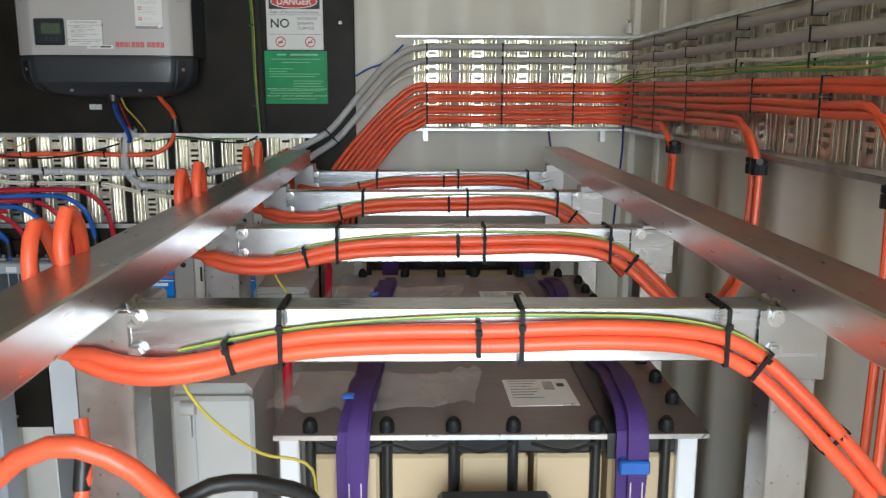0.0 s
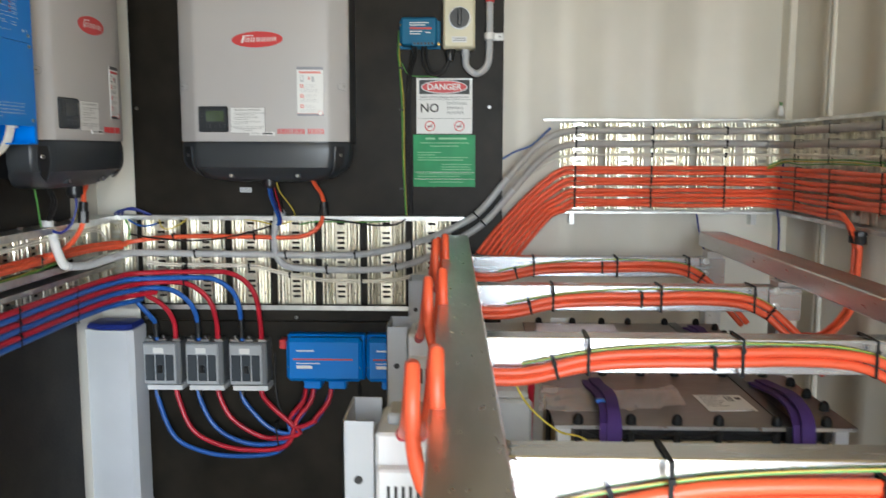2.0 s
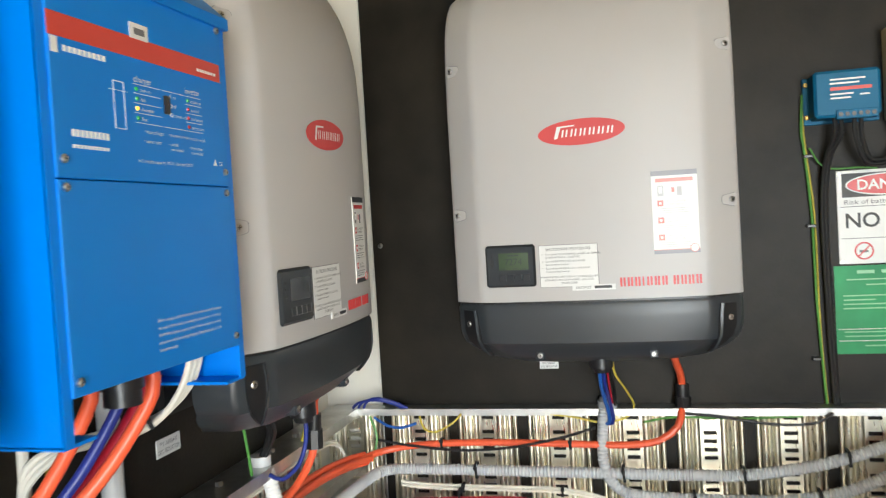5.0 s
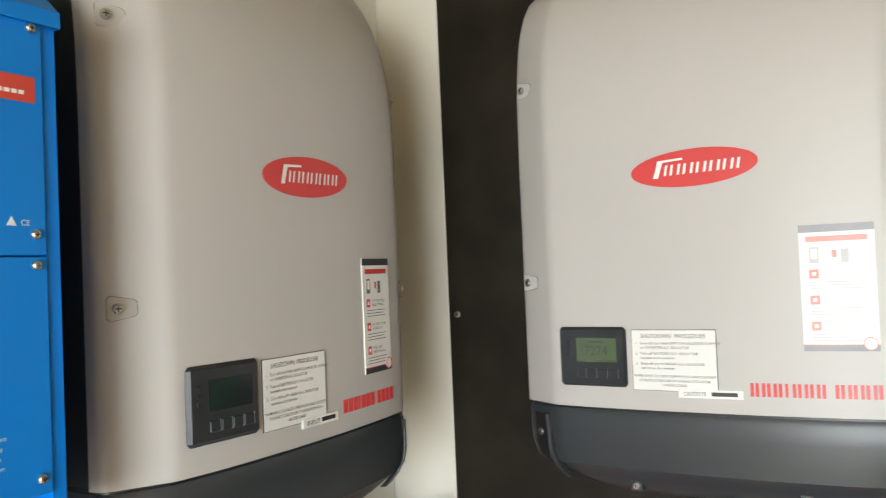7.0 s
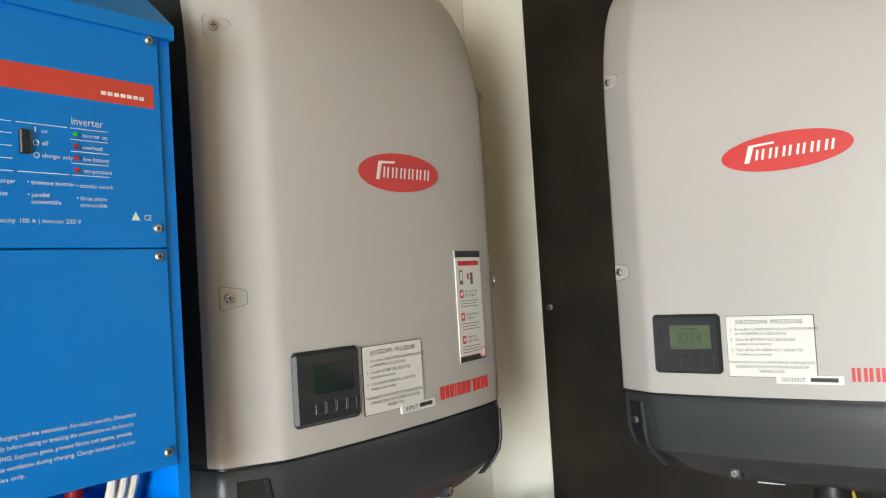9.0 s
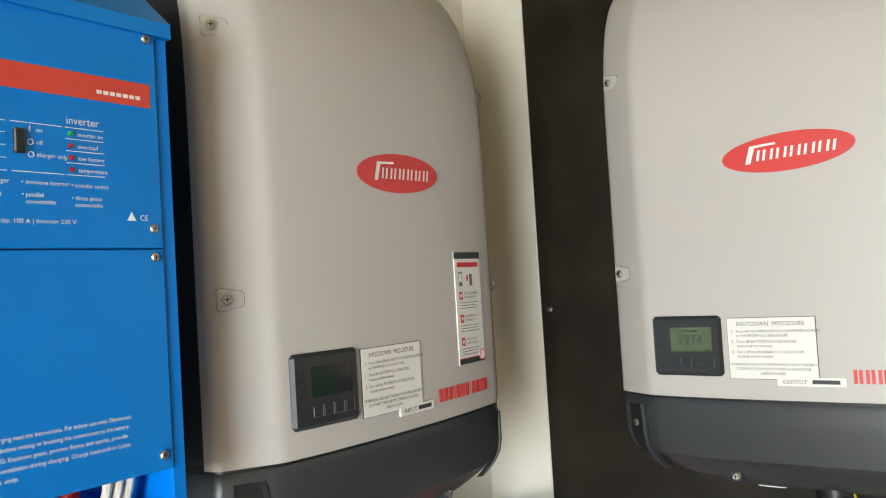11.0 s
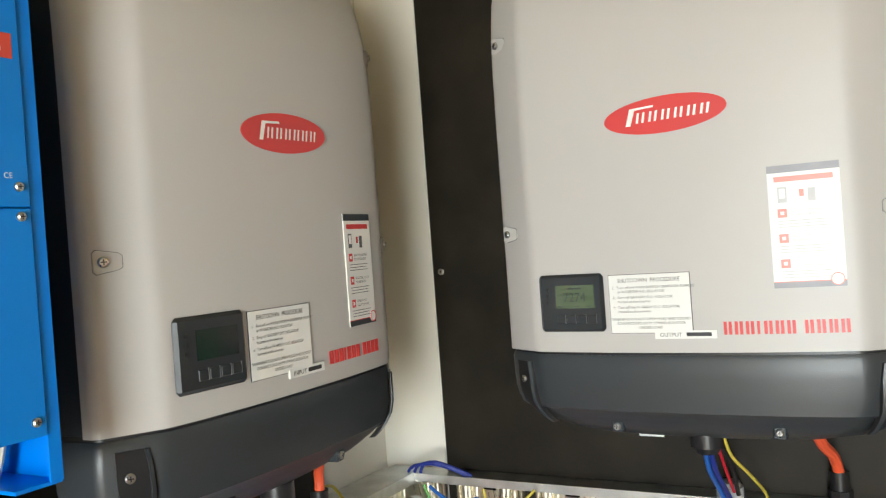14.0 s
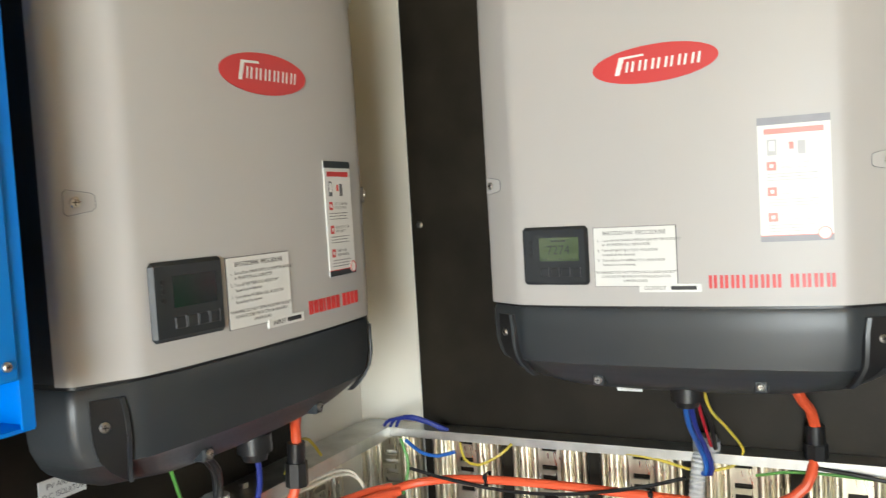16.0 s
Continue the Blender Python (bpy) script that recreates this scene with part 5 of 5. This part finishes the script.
# grey conduits from the lower tray up to the upper tray and round the corner
GR = "taupe round cable clipped along the slotted trays"
for z, pts in ((1.620, [(-0.62, 3.066, 1.2300)]), (1.579, [])):
    hi = z > 1.6
    if hi:
        p = [(-1.02, 3.060, 1.232), (-0.9, 3.066, 1.230), (-0.7, 3.066, 1.2285), (-0.45, 3.066, 1.2270), (-0.35, 3.066, 1.2295), (-0.22, 3.066, 1.252), (-0.11, 3.068, 1.288), (-0.03, 3.078, 1.325), (0.035, 3.092, 1.368), (0.12, 3.108, 1.470), (0.20, 3.118, 1.560), (0.262, 3.122, 1.604), (0.33, 3.122, z), (0.46, 3.122, z + 0.001), (0.60, 3.122, z), (0.76, 3.122, z - 0.001), (0.88, 3.122, z), (0.938, 3.11, z), (0.953, 3.06, z - 0.002)]
    else:
        p = [(-0.535, 3.066, 1.184), (-0.46, 3.066, 1.181), (-0.36, 3.066, 1.180), (-0.28, 3.066, 1.183), (-0.19, 3.066, 1.200), (-0.10, 3.068, 1.238), (-0.02, 3.078, 1.285), (0.055, 3.092, 1.338), (0.14, 3.108, 1.435), (0.22, 3.118, 1.525), (0.28, 3.122, 1.566), (0.35, 3.122, z), (0.46, 3.122, z - 0.001), (0.60, 3.122, z), (0.76, 3.122, z + 0.001), (0.88, 3.122, z), (0.938, 3.11, z), (0.953, 3.06, z - 0.002)]
    split = 9 if hi else 8
    cable("conduit", p[:split + 1] if hi else [(-0.612, 3.090, 1.348), (-0.616, 3.080, 1.32), (-0.618, 3.068, 1.26), (-0.608, 3.066, 1.218), (-0.58, 3.066, 1.192)] + p[:split + 1], 0.0115, GREYC, "pale grey corrugated conduit on the slotted tray", "conduit", "grey conduits", sides=12, ridge=0.13, pitch=0.0065)
    run = [(0.955, y, z - 0.002 + random.uniform(-0.002, 0.002)) for y in (2.95, 2.8, 2.6, 2.4, 2.2, 2.0, 1.8, 1.6, 1.4, 1.1, 0.8, 0.4)]
    cable("grey_cable", p[split:] + run, 0.0108, TAUPE, GR, "cable", "grey cables", sides=12)
for z, r, m, lab in ((1.545, 0.0042, WHITEC, "white data cable along the slotted tray"), (1.532, 0.0022, YGREEN, "green earth wire along the slotted tray"), (1.526, 0.0020, YELLOW, "yellow earth wire along the slotted tray"), (1.522, 0.0022, YGREEN, "green earth wire along the slotted tray")):
    pts = [(0.05, 3.10, 1.34), (0.17, 3.118, 1.462), (0.255, 3.124, 1.523), (0.33, 3.124, 1.543), (0.46, 3.124, z), (0.62, 3.124, z), (0.80, 3.124, z + 0.002), (0.92, 3.115, z)] if m is WHITEC else [(0.93, 3.10, z - 0.02)]
    pts += [(0.958, 3.04, z)] + [(0.958, y, z + random.uniform(-0.004, 0.004)) for y in (2.9, 2.75, 2.6, 2.45, 2.3, 2.1, 1.9, 1.7, 1.5, 1.2, 0.9, 0.5)]
    cable("tray_wire", pts, r, m, lab, "wire", sides=8)
for x in (0.335, 0.575, 0.805):
    for z in (1.620, 1.579):
        tie((x, 3.122, z), (1, 0, 0), 0.025, 0.026)
    tie((x, 3.124, 1.544), (1, 0, 0), 0.012, 0.013)
for y in (2.93, 2.70, 2.42, 2.10, 1.78, 1.46):
    for z in (1.618, 1.577):
        tie((0.955, y, z), (0, 1, 0), 0.025, 0.026)
    tie((0.958, y + 0.02, 1.537), (0, 1, 0), 0.010, 0.024)
for x, z in ((-0.87, 1.230), (-0.58, 1.228), (-0.36, 1.2295), (-0.18, 1.264), (-0.45, 1.181), (-0.23, 1.190)):
    tie((x, 3.066, z), (1, 0, 0.1), 0.026, 0.027)
for x, z, d in ((0.02, 1.357, 1), (0.045, 1.330, 1)):
    tie((x, 3.090, z), (1, 0, 1.0), 0.026, 0.027)
for z in (1.621, 1.580):
    g = Geo()
    g.tube([(0.93 + 0.006 * math.cos(a), 3.10 - 0.013 * math.sin(a), z + 0.016 * math.sin(a + 0.6)) for a in [i * math.pi / 6 for i in range(13)]], 0.0013, 6)
    single("wire_hook", g, ZINC, "small zinc wire hook at the tray corner", "hook", "wire hooks")
single("corner_plug", Geo().rod((0.985, 3.165, 1.668), (0.985, 3.165, 1.690), 0.010, 12).rod((0.985, 3.165, 1.690), (0.985, 3.165, 1.700), 0.006, 8), WHITE, "small white plastic plug at the tray corner", "plug")
single("corner_tuft", Geo().rod((0.983, 3.163, 1.70), (0.980, 3.163, 1.712), 0.0018, 6).rod((0.986, 3.166, 1.70), (0.989, 3.166, 1.711), 0.0018, 6), YGREEN, "green wire ends above the plug", "wire ends")

# the end tray: orange lead, white cable, black lead, earths
cable("orange_cable", [(-0.463, 3.100, 1.36), (-0.466, 3.090, 1.345), (-0.475, 3.074, 1.318), (-0.51, 3.070, 1.292), (-0.57, 3.070, 1.2825), (-0.70, 3.070, 1.284), (-0.85, 3.070, 1.285), (-0.98, 3.068, 1.280), (-1.06, 3.055, 1.270), (-1.105, 3.01, 1.262)], 0.0070, ORANGE, "orange cable sweeping along the end tray", "power cable", sides=10)
o = cable("orange_cable", [(-0.478, 2.985, 1.475), (-0.474, 3.02, 1.45), (-0.466, 3.075, 1.420), (-0.463, 3.100, 1.390)], 0.0072, ORANGE, "orange cable leaving the grey inverter", "power cable", sides=10)
part("gland", Geo().rod((-0.463, 3.100, 1.395), (-0.463, 3.100, 1.370), 0.0125, 12).rod((-0.463, 3.100, 1.370), (-0.463, 3.100, 1.350), 0.0155, 8), DARKER, o, "black cable gland")
single("inverter_gland", Geo().rod((-0.606, 2.975, 1.475), (-0.606, 2.975, 1.452), 0.021, 16).rod((-0.606, 2.975, 1.453), (-0.606, 2.975, 1.443), 0.018, 16, r1=0.014), DARKER, "black cable gland under the grey inverter", "cable gland")
for j, m in enumerate((BLUEC, NAVY)):
    cable("blue_cable", [(-0.610 + 0.007 * j, 2.978, 1.446), (-0.610 + 0.008 * j, 2.995, 1.415), (-0.606 + 0.008 * j, 3.040, 1.372), (-0.602 + 0.007 * j, 3.062, 1.345), (-0.604 + 0.007 * j, 3.070, 1.325), (-0.62, 3.085, 1.320)], 0.0036, m, "blue insulated wire from the inverter gland", "wire", sides=8)
cable("earth_wire", [(-0.587, 2.985, 1.462), (-0.583, 3.01, 1.430), (-0.568, 3.05, 1.395), (-0.555, 3.09, 1.355), (-0.57, 3.09, 1.332), (-0.62, 3.088, 1.322), (-0.69, 3.088, 1.335), (-0.80, 3.09, 1.339), (-0.93, 3.09, 1.337)], 0.0022, YELLOW, "yellow earth wire from the inverter into the tray", "earth wire", sides=8)
cable("earth_wire", [(-0.54, 3.088, 1.322), (-0.48, 3.088, 1.332), (-0.36, 3.088, 1.330), (-0.25, 3.088, 1.334)], 0.0022, YGREEN, "green earth wire along the end tray", "earth wire", sides=8)
cable("red_wire", [(-0.598, 2.99, 1.456), (-0.597, 3.03, 1.41), (-0.595, 3.07, 1.365)], 0.0022, REDC, "thin red wire beside the inverter gland", "wire", sides=8)
cable("black_wire", [(-0.597, 2.995, 1.456), (-0.590, 3.04, 1.41), (-0.590, 3.075, 1.360)], 0.0032, BLACKC, "black wire beside the inverter gland", "wire", sides=8)
single("conduit_collar", Geo().rod((-0.607, 3.105, 1.349), (-0.607, 3.105, 1.362), 0.019, 16).rod((-0.607, 3.105, 1.362), (-0.607, 3.105, 1.369), 0.015, 16), GREYC, "pale grey conduit collar on the tray top", "collar")
cable("black_wire", [(-0.63, 3.062, 1.318), (-0.70, 3.058, 1.298), (-0.80, 3.058, 1.278), (-0.90, 3.058, 1.272), (-1.0, 3.058, 1.280), (-1.08, 3.058, 1.293)], 0.0028, BLACKC, "thin black lead drooping over the end tray", "wire", sides=8)
cable("black_wire", [(-0.20, 3.075, 1.343), (-0.23, 3.075, 1.325), (-0.30, 3.075, 1.322), (-0.40, 3.08, 1.335), (-0.46, 3.085, 1.34)], 0.0028, BLACKC, "thin black lead hanging under the tray lip", "wire", sides=8)
for o in (0, 0.007):
    cable("white_cable", [(-1.03, 3.062, 1.204 - o), (-0.95, 3.068, 1.197 - o), (-0.80, 3.068, 1.196 - o), (-0.68, 3.068, 1.192 - o), (-0.58, 3.068, 1.168 - o), (-0.48, 3.068, 1.152 - o), (-0.36, 3.068, 1.147 - o), (-0.24, 3.068, 1.152 - o), (-0.14, 3.066, 1.178 - o), (-0.07, 3.05, 1.20 - o)], 0.0032, WHITEC, "thin white cable along the end tray", "cable", "white cables", sides=8)
for x, z in ((-0.90, 1.193), (-0.70, 1.189), (-0.57, 1.163), (-0.34, 1.144)):
    tie((x, 3.068, z), (1, 0, -0.05), 0.011, 0.018)
for x in (-0.94, -0.68):
    tie((x, 3.070, 1.284), (1, 0, 0), 0.018, 0.018)
for j in range(3):
    cable("blue_wire", [(-1.135 + 0.012 * j, 3.085, 1.352), (-1.120 + 0.010 * j, 3.080, 1.364 + 0.002 * j), (-1.085 + 0.006 * j, 3.082 - 0.004 * j, 1.369 + 0.003 * j), (-1.050 + 0.006 * j, 3.085, 1.362), (-1.030 + 0.006 * j, 3.095, 1.350)], 0.0028, NAVY, "dark blue wires tucked at the tray corner", "wire", "corner wires", sides=8)
cable("blue_wire", [(-1.08, 3.06, 1.338), (-1.05, 3.055, 1.322), (-1.02, 3.055, 1.318), (-0.99, 3.06, 1.326)], 0.0030, BLUEC, "short blue wire under the tray lip", "wire", sides=8)
cable("earth_wire", [(-1.09, 3.06, 1.34), (-1.075, 3.055, 1.30), (-1.085, 3.05, 1.25)], 0.0026, YGREEN, "green earth wire dropping in the tray corner", "earth wire", sides=8)
cable("earth_wire", [(-0.985, 3.07, 1.338), (-0.975, 3.062, 1.315), (-0.95, 3.06, 1.308), (-0.915, 3.066, 1.325), (-0.90, 3.08, 1.340)], 0.0022, YELLOW, "yellow earth wire looping under the tray lip", "earth wire", sides=8)

# red and blue battery cables: along the side wall, round the corner, down to the breakers
RB = ((1.178, 1.170, 2, 0), (1.158, 1.150, 1, 1), (1.138, 1.130, 0, 2))
for level, (zr, zb, n, k) in enumerate(RB):
    x0 = BRK[n]
    xr, xb = x0 + 0.040, x0 - 0.022
    zr = 1.172 - 0.034 * level
    zb = 1.155 - 0.034 * level
    cable("red_cable", [(-1.125, 1.2, zr - 0.03), (-1.125, 1.7, zr - 0.02), (-1.120, 2.3, zr - 0.012), (-1.110, 2.75, zr - 0.006), (-1.085, 2.93, zr - 0.002), (-1.04, 3.02, zr), (xr - 0.16 if n else -1.0, 3.052, zr + 0.002), (xr - 0.085, 3.055, zr - 0.004), (xr - 0.035, 3.057, zr - 0.035), (xr - 0.008, 3.060, zr - 0.085 + 0.008 * level), (xr, 3.075, 0.995), (xr, 3.080, 0.945)], 0.0080, REDC, "red battery cable bending down to a breaker", "power cable", "red battery cables", sides=10)
    b = cable("blue_cable", [(-1.128, 1.2, zb - 0.03), (-1.128, 1.7, zb - 0.02), (-1.122, 2.3, zb - 0.012), (-1.112, 2.75, zb - 0.006), (-1.088, 2.925, zb - 0.002), (-1.045, 3.01, zb), (xb - 0.14 if n else -1.04, 3.045, zb + 0.001), (xb - 0.075 if n else xb - 0.05, 3.048, zb - 0.005), (xb - 0.028, 3.052, zb - 0.035), (xb - 0.006, 3.060, zb - 0.078 + 0.006 * level), (xb, 3.075, 1.0), (xb, 3.080, 0.945)], 0.0080, BLUEC, "blue battery cable bending down to a breaker", "power cable", "blue battery cables", sides=10)
    part("heat_shrink", Geo().rod((xb - 0.001, 3.073, 1.022), (xb, 3.079, 0.955), 0.0092, 12), BLACKC, b, "black sleeve")
for y in (2.75, 2.45, 2.15, 1.85):
    for level in range(3):
        tie((-1.115, y, 1.156 - 0.034 * level), (0, 1, 0), 0.020, 0.040)
tie((-0.905, 3.052, 1.157), (1, 0, 0), 0.020, 0.075)

ends = ((-0.500, 0.800), (-0.525, 0.800), (-0.443, 0.800))
for n, x0 in enumerate(BRK):
    xr, xb = x0 + 0.036, x0 - 0.028
    dip = (0.590, 0.630, 0.668)[n]
    xe, ze = ends[n]
    cable("red_cable", [(xr, 3.085, 0.80), (xr + 0.004, 3.075, 0.765), (xr + 0.05 - 0.008 * n, 3.065, dip + 0.065), (xr + 0.13 - 0.02 * n, 3.062, dip + 0.015), (xr + 0.24 - 0.06 * n, 3.062, dip - 0.006), (xr + 0.36 - 0.09 * n, 3.062, dip + 0.010 + 0.004 * n), (xe - 0.055, 3.064, 0.690), (xe - 0.012, 3.070, 0.745), (xe, 3.080, ze)], 0.0080, REDC, "red cable sagging from breaker to busbar box", "power cable", "red loop cables", sides=10)
    b = cable("blue_cable", [(xb, 3.085, 0.79), (xb + 0.002, 3.078, 0.755), (xb + 0.05 - 0.006 * n, 3.072, dip + 0.040), (xb + 0.13 - 0.02 * n, 3.070, dip - 0.010), (xb + 0.25 - 0.05 * n, 3.070, dip - 0.030), (xb + 0.40 - 0.10 * n, 3.070, dip - 0.010), (xe - 0.06, 3.074, 0.675), (xe - 0.02, 3.080, 0.735), (xe + 0.005, 3.09, ze)], 0.0078, BLUEC, "blue cable sagging from breaker to busbar box", "power cable", "blue loop cables", sides=10)
    part("heat_shrink", Geo().rod((xb, 3.085, 0.792), (xb + 0.002, 3.079, 0.745), 0.009, 12), BLACKC, b, "black sleeve")
tie((-0.62, 3.066, 0.640), (1, 0, 0.1), 0.026, 0.075)
cable("black_wire", [(-0.63, 3.10, 0.90), (-0.632, 3.10, 0.78), (-0.61, 3.09, 0.70), (-0.56, 3.085, 0.67)], 0.0035, BLACKC, "thin black wire beside the busbar box", "wire", sides=8)
cable("black_wire", [(-0.355, 3.09, 0.80), (-0.355, 3.095, 0.74), (-0.36, 3.10, 0.68)], 0.005, BLACKC, "short black wire under the busbar box", "wire", sides=8)
for j in range(3):
    cable("orange_cable", [(-0.24 + 0.024 * j, 3.075, 0.80), (-0.238 + 0.024 * j, 3.07, 0.75), (-0.215 + 0.02 * j, 3.06, 0.69), (-0.17 + 0.015 * j, 3.04, 0.63 + 0.01 * j), (-0.09, 3.0, 0.59 + 0.01 * j)], 0.0065, ORANGE, "orange cable dropping from the fuse box", "power cable", "fuse box cables", sides=10)

# ---------- the side wall tray under the blue inverters ----------
for j, (x, z) in enumerate(((-1.155, 1.268), (-1.140, 1.262), (-1.150, 1.254))):
    cable("orange_cable", [(x, 1.15, z - 0.004), (x, 1.5, z), (x - 0.003, 1.9, z + 0.002), (x, 2.3, z), (x, 2.6, z + 0.002), (x + 0.012, 2.86, z + 0.004), (x + 0.035, 2.98, z + 0.002), (x + 0.06, 3.03, z)], 0.0070, ORANGE, "orange cable lying along the side tray", "power cable", "side tray cables", sides=10)
for x, m in ((-1.142, YELLOW), (-1.137, YGREEN), (-1.147, YGREEN)):
    cable("earth_wire", [(x, 1.15, 1.234), (x, 1.6, 1.236), (x - 0.002, 2.1, 1.234), (x, 2.5, 1.237), (x - 0.01, 2.75, 1.245)], 0.0036, m, "green and yellow earth wire along the side tray", "earth wire", "side earth wires", sides=8)
for y in (2.62, 2.36, 2.12, 1.88, 1.6):
    tie((-1.148, y, 1.261), (0, 1, 0), 0.032, 0.030)
for o in (0, 0.007):
    cable("white_cable", [(-1.150, 2.02, 1.285), (-1.148, 2.10, 1.280 - o), (-1.150, 2.16, 1.300 - o), (-1.152, 2.25, 1.313 - o), (-1.150, 2.45, 1.312 - o), (-1.148, 2.65, 1.318 - o), (-1.145, 2.82, 1.322 - o), (-1.135, 2.95, 1.318 - o), (-1.125, 2.99, 1.285), (-1.125, 3.0, 1.25)], 0.0030, WHITEC, "thin white cable tied to the side tray", "cable", "side white cables", sides=8)
cable("conduit", [(-1.140, 2.685, 1.346), (-1.132, 2.684, 1.325), (-1.122, 2.682, 1.285), (-1.112, 2.690, 1.248), (-1.106, 2.700, 1.240)], 0.0135, WHITE, "white corrugated conduit dropping over the side tray lip", "conduit", sides=12, ridge=0.08, pitch=0.006)
cable("conduit", [(-1.105, 2.705, 1.238), (-1.095, 2.80, 1.228), (-1.08, 2.92, 1.233), (-1.065, 3.01, 1.236), (-1.045, 3.045, 1.234), (-1.01, 3.060, 1.232)], 0.0115, GREYC, "pale grey corrugated conduit turning the tray corner", "conduit", sides=12, ridge=0.13, pitch=0.0065)
single("conduit_collar", Geo().rod((-1.150, 2.69, 1.349), (-1.150, 2.69, 1.366), 0.017, 16), WHITE, "white conduit collar on the side tray", "collar")
# leads under the grey inverter on the side wall
single("inverter_gland", Geo().rod((-1.055, 2.66, 1.462), (-1.055, 2.66, 1.440), 0.021, 16).rod((-1.055, 2.66, 1.441), (-1.055, 2.66, 1.430), 0.018, 16, r1=0.014), DARKER, "black cable gland under the grey inverter", "cable gland")
cable("blue_wire", [(-1.052, 2.66, 1.434), (-1.055, 2.665, 1.40), (-1.07, 2.665, 1.36), (-1.10, 2.665, 1.335), (-1.125, 2.67, 1.34)], 0.0036, NAVY, "blue wire from the inverter gland to the tray", "wire", sides=8)
for j in range(2):
    cable("black_wire", [(-1.10 + 0.010 * j, 2.60, 1.46), (-1.105 + 0.008 * j, 2.64, 1.42), (-1.150 + 0.006 * j, 2.69, 1.36)], 0.0042, BLACKC, "black lead into the white conduit", "wire", sides=8)
cable("earth_wire", [(-1.12, 2.58, 1.46), (-1.125, 2.60, 1.41), (-1.13, 2.62, 1.355)], 0.0024, YGREEN, "green and yellow earth wire to the side tray", "earth wire", sides=8)
cable("earth_wire", [(-1.135, 2.90, 1.356), (-1.14, 2.88, 1.385), (-1.13, 2.84, 1.392), (-1.125, 2.80, 1.36)], 0.0024, YELLOW, "yellow earth wire end at the tray corner", "earth wire", sides=8)
o = cable("orange_cable", [(-1.06, 2.74, 1.470), (-1.075, 2.77, 1.455), (-1.09, 2.785, 1.435), (-1.092, 2.787, 1.40), (-1.10, 2.785, 1.34), (-1.12, 2.74, 1.29), (-1.14, 2.66, 1.268)], 0.0070, ORANGE, "orange cable from the side inverter into the tray", "power cable", sides=10)
part("gland", Geo().rod((-1.092, 2.787, 1.412), (-1.094, 2.787, 1.385), 0.0125, 12).rod((-1.094, 2.787, 1.385), (-1.095, 2.787, 1.352), 0.0155, 8), DARKER, o, "black cable gland")
for y, z in ((2.86, 1.353), (2.76, 1.353), (2.58, 1.353), (2.45, 1.353)):
    single("tray_nut", Geo().rod((-1.165, y, z - 0.002), (-1.165, y, z + 0.005), 0.0065, 6), STEEL, "small nut on the tray top", "nut", "tray nuts")

# ---------- leads under the blue inverters ----------
for n, yc in enumerate((2.158, 1.768)):
    for j, (m, r, yo, lab) in enumerate(((ORANGE, 0.0076, -0.075, "thick orange cable from the blue inverter to the tray"), (NAVY, 0.0060, -0.060, "dark blue cable from the blue inverter to the tray"), (ORANGE, 0.0076, -0.045, "thick orange cable from the blue inverter to the tray"), (REDC, 0.0080, -0.020, "red cable from the blue inverter to the tray"))):
        ya = (yc + 0.014 + 0.014 * j if j < 3 else yc + 0.098) - (0.06 if n else 0)
        x0 = -1.062 + 0.026 * j if j < 3 else -1.052
        yg = (yc - 0.106 + 0.027 * j if j < 3 else yc - 0.064) - (0.06 if n else 0)
        mid = [(x0 + (-1.147 - x0) * k, ya + (yg - ya) * k, 1.560 + (1.392 - 1.560) * k - 0.010 * math.sin(math.pi * k)) for k in (0.25, 0.5, 0.75)]
        cable("inverter_lead", [(x0, ya, 1.605), (x0, ya, 1.575)] + mid + [(-1.150, yg, 1.370), (-1.153, yg - 0.004, 1.335), (-1.156, yg - 0.05, 1.290), (-1.158, yg - 0.16, 1.272), (-1.158, yg - 0.5, 1.262)], r, m, lab, "power cable", "inverter leads", sides=12)
        if j != 3:
            single("tray_gland", Geo().rod((-1.149, yg, 1.385), (-1.151, yg, 1.350), 0.0125, 12), DARKER, "black cable gland on the side tray", "cable gland", "side tray glands")
    if n:
        continue
    for o in (0, 0.010, 0.020):
        cable("white_cable", [(-1.0, yc + 0.128 - o, 1.62), (-1.010, yc + 0.124 - o, 1.578), (-1.035, yc + 0.117 - o, 1.546 - o * 0.3), (-1.070, yc + 0.105 - o, 1.528 - o * 0.4), (-1.120, yc + 0.062 - o, 1.520 - o * 0.4), (-1.158, yc + 0.028, 1.500 - o), (-1.166, yc + 0.024, 1.440), (-1.168, yc + 0.024, 1.352)], 0.0040, WHITEC, "white cable curving under the blue inverter", "cable", "inverter white cables", sides=8)
    tie((-1.052, yc + 0.102, 1.533), (-0.9, -0.3, -0.4), 0.030, 0.014)
    cable("earth_wire", [(-1.18, yc + 0.094, 1.60), (-1.182, yc + 0.085, 1.48), (-1.182, yc + 0.076, 1.35)], 0.0024, YELLOW, "yellow earth wire behind the inverter leads", "earth wire", sides=8)
    cable("white_cable", [(-1.18, yc + 0.050, 1.60), (-1.182, yc + 0.050, 1.52), (-1.182, yc + 0.050, 1.35)], 0.0065, WHITEC, "white cable dropping behind the inverter leads", "cable", sides=8)
cable("conduit", [(-1.180, 2.352, 1.60), (-1.180, 2.352, 1.48), (-1.180, 2.352, 1.352)], 0.0145, GREYC, "grey rigid conduit dropping to the side tray", "conduit", sides=14)
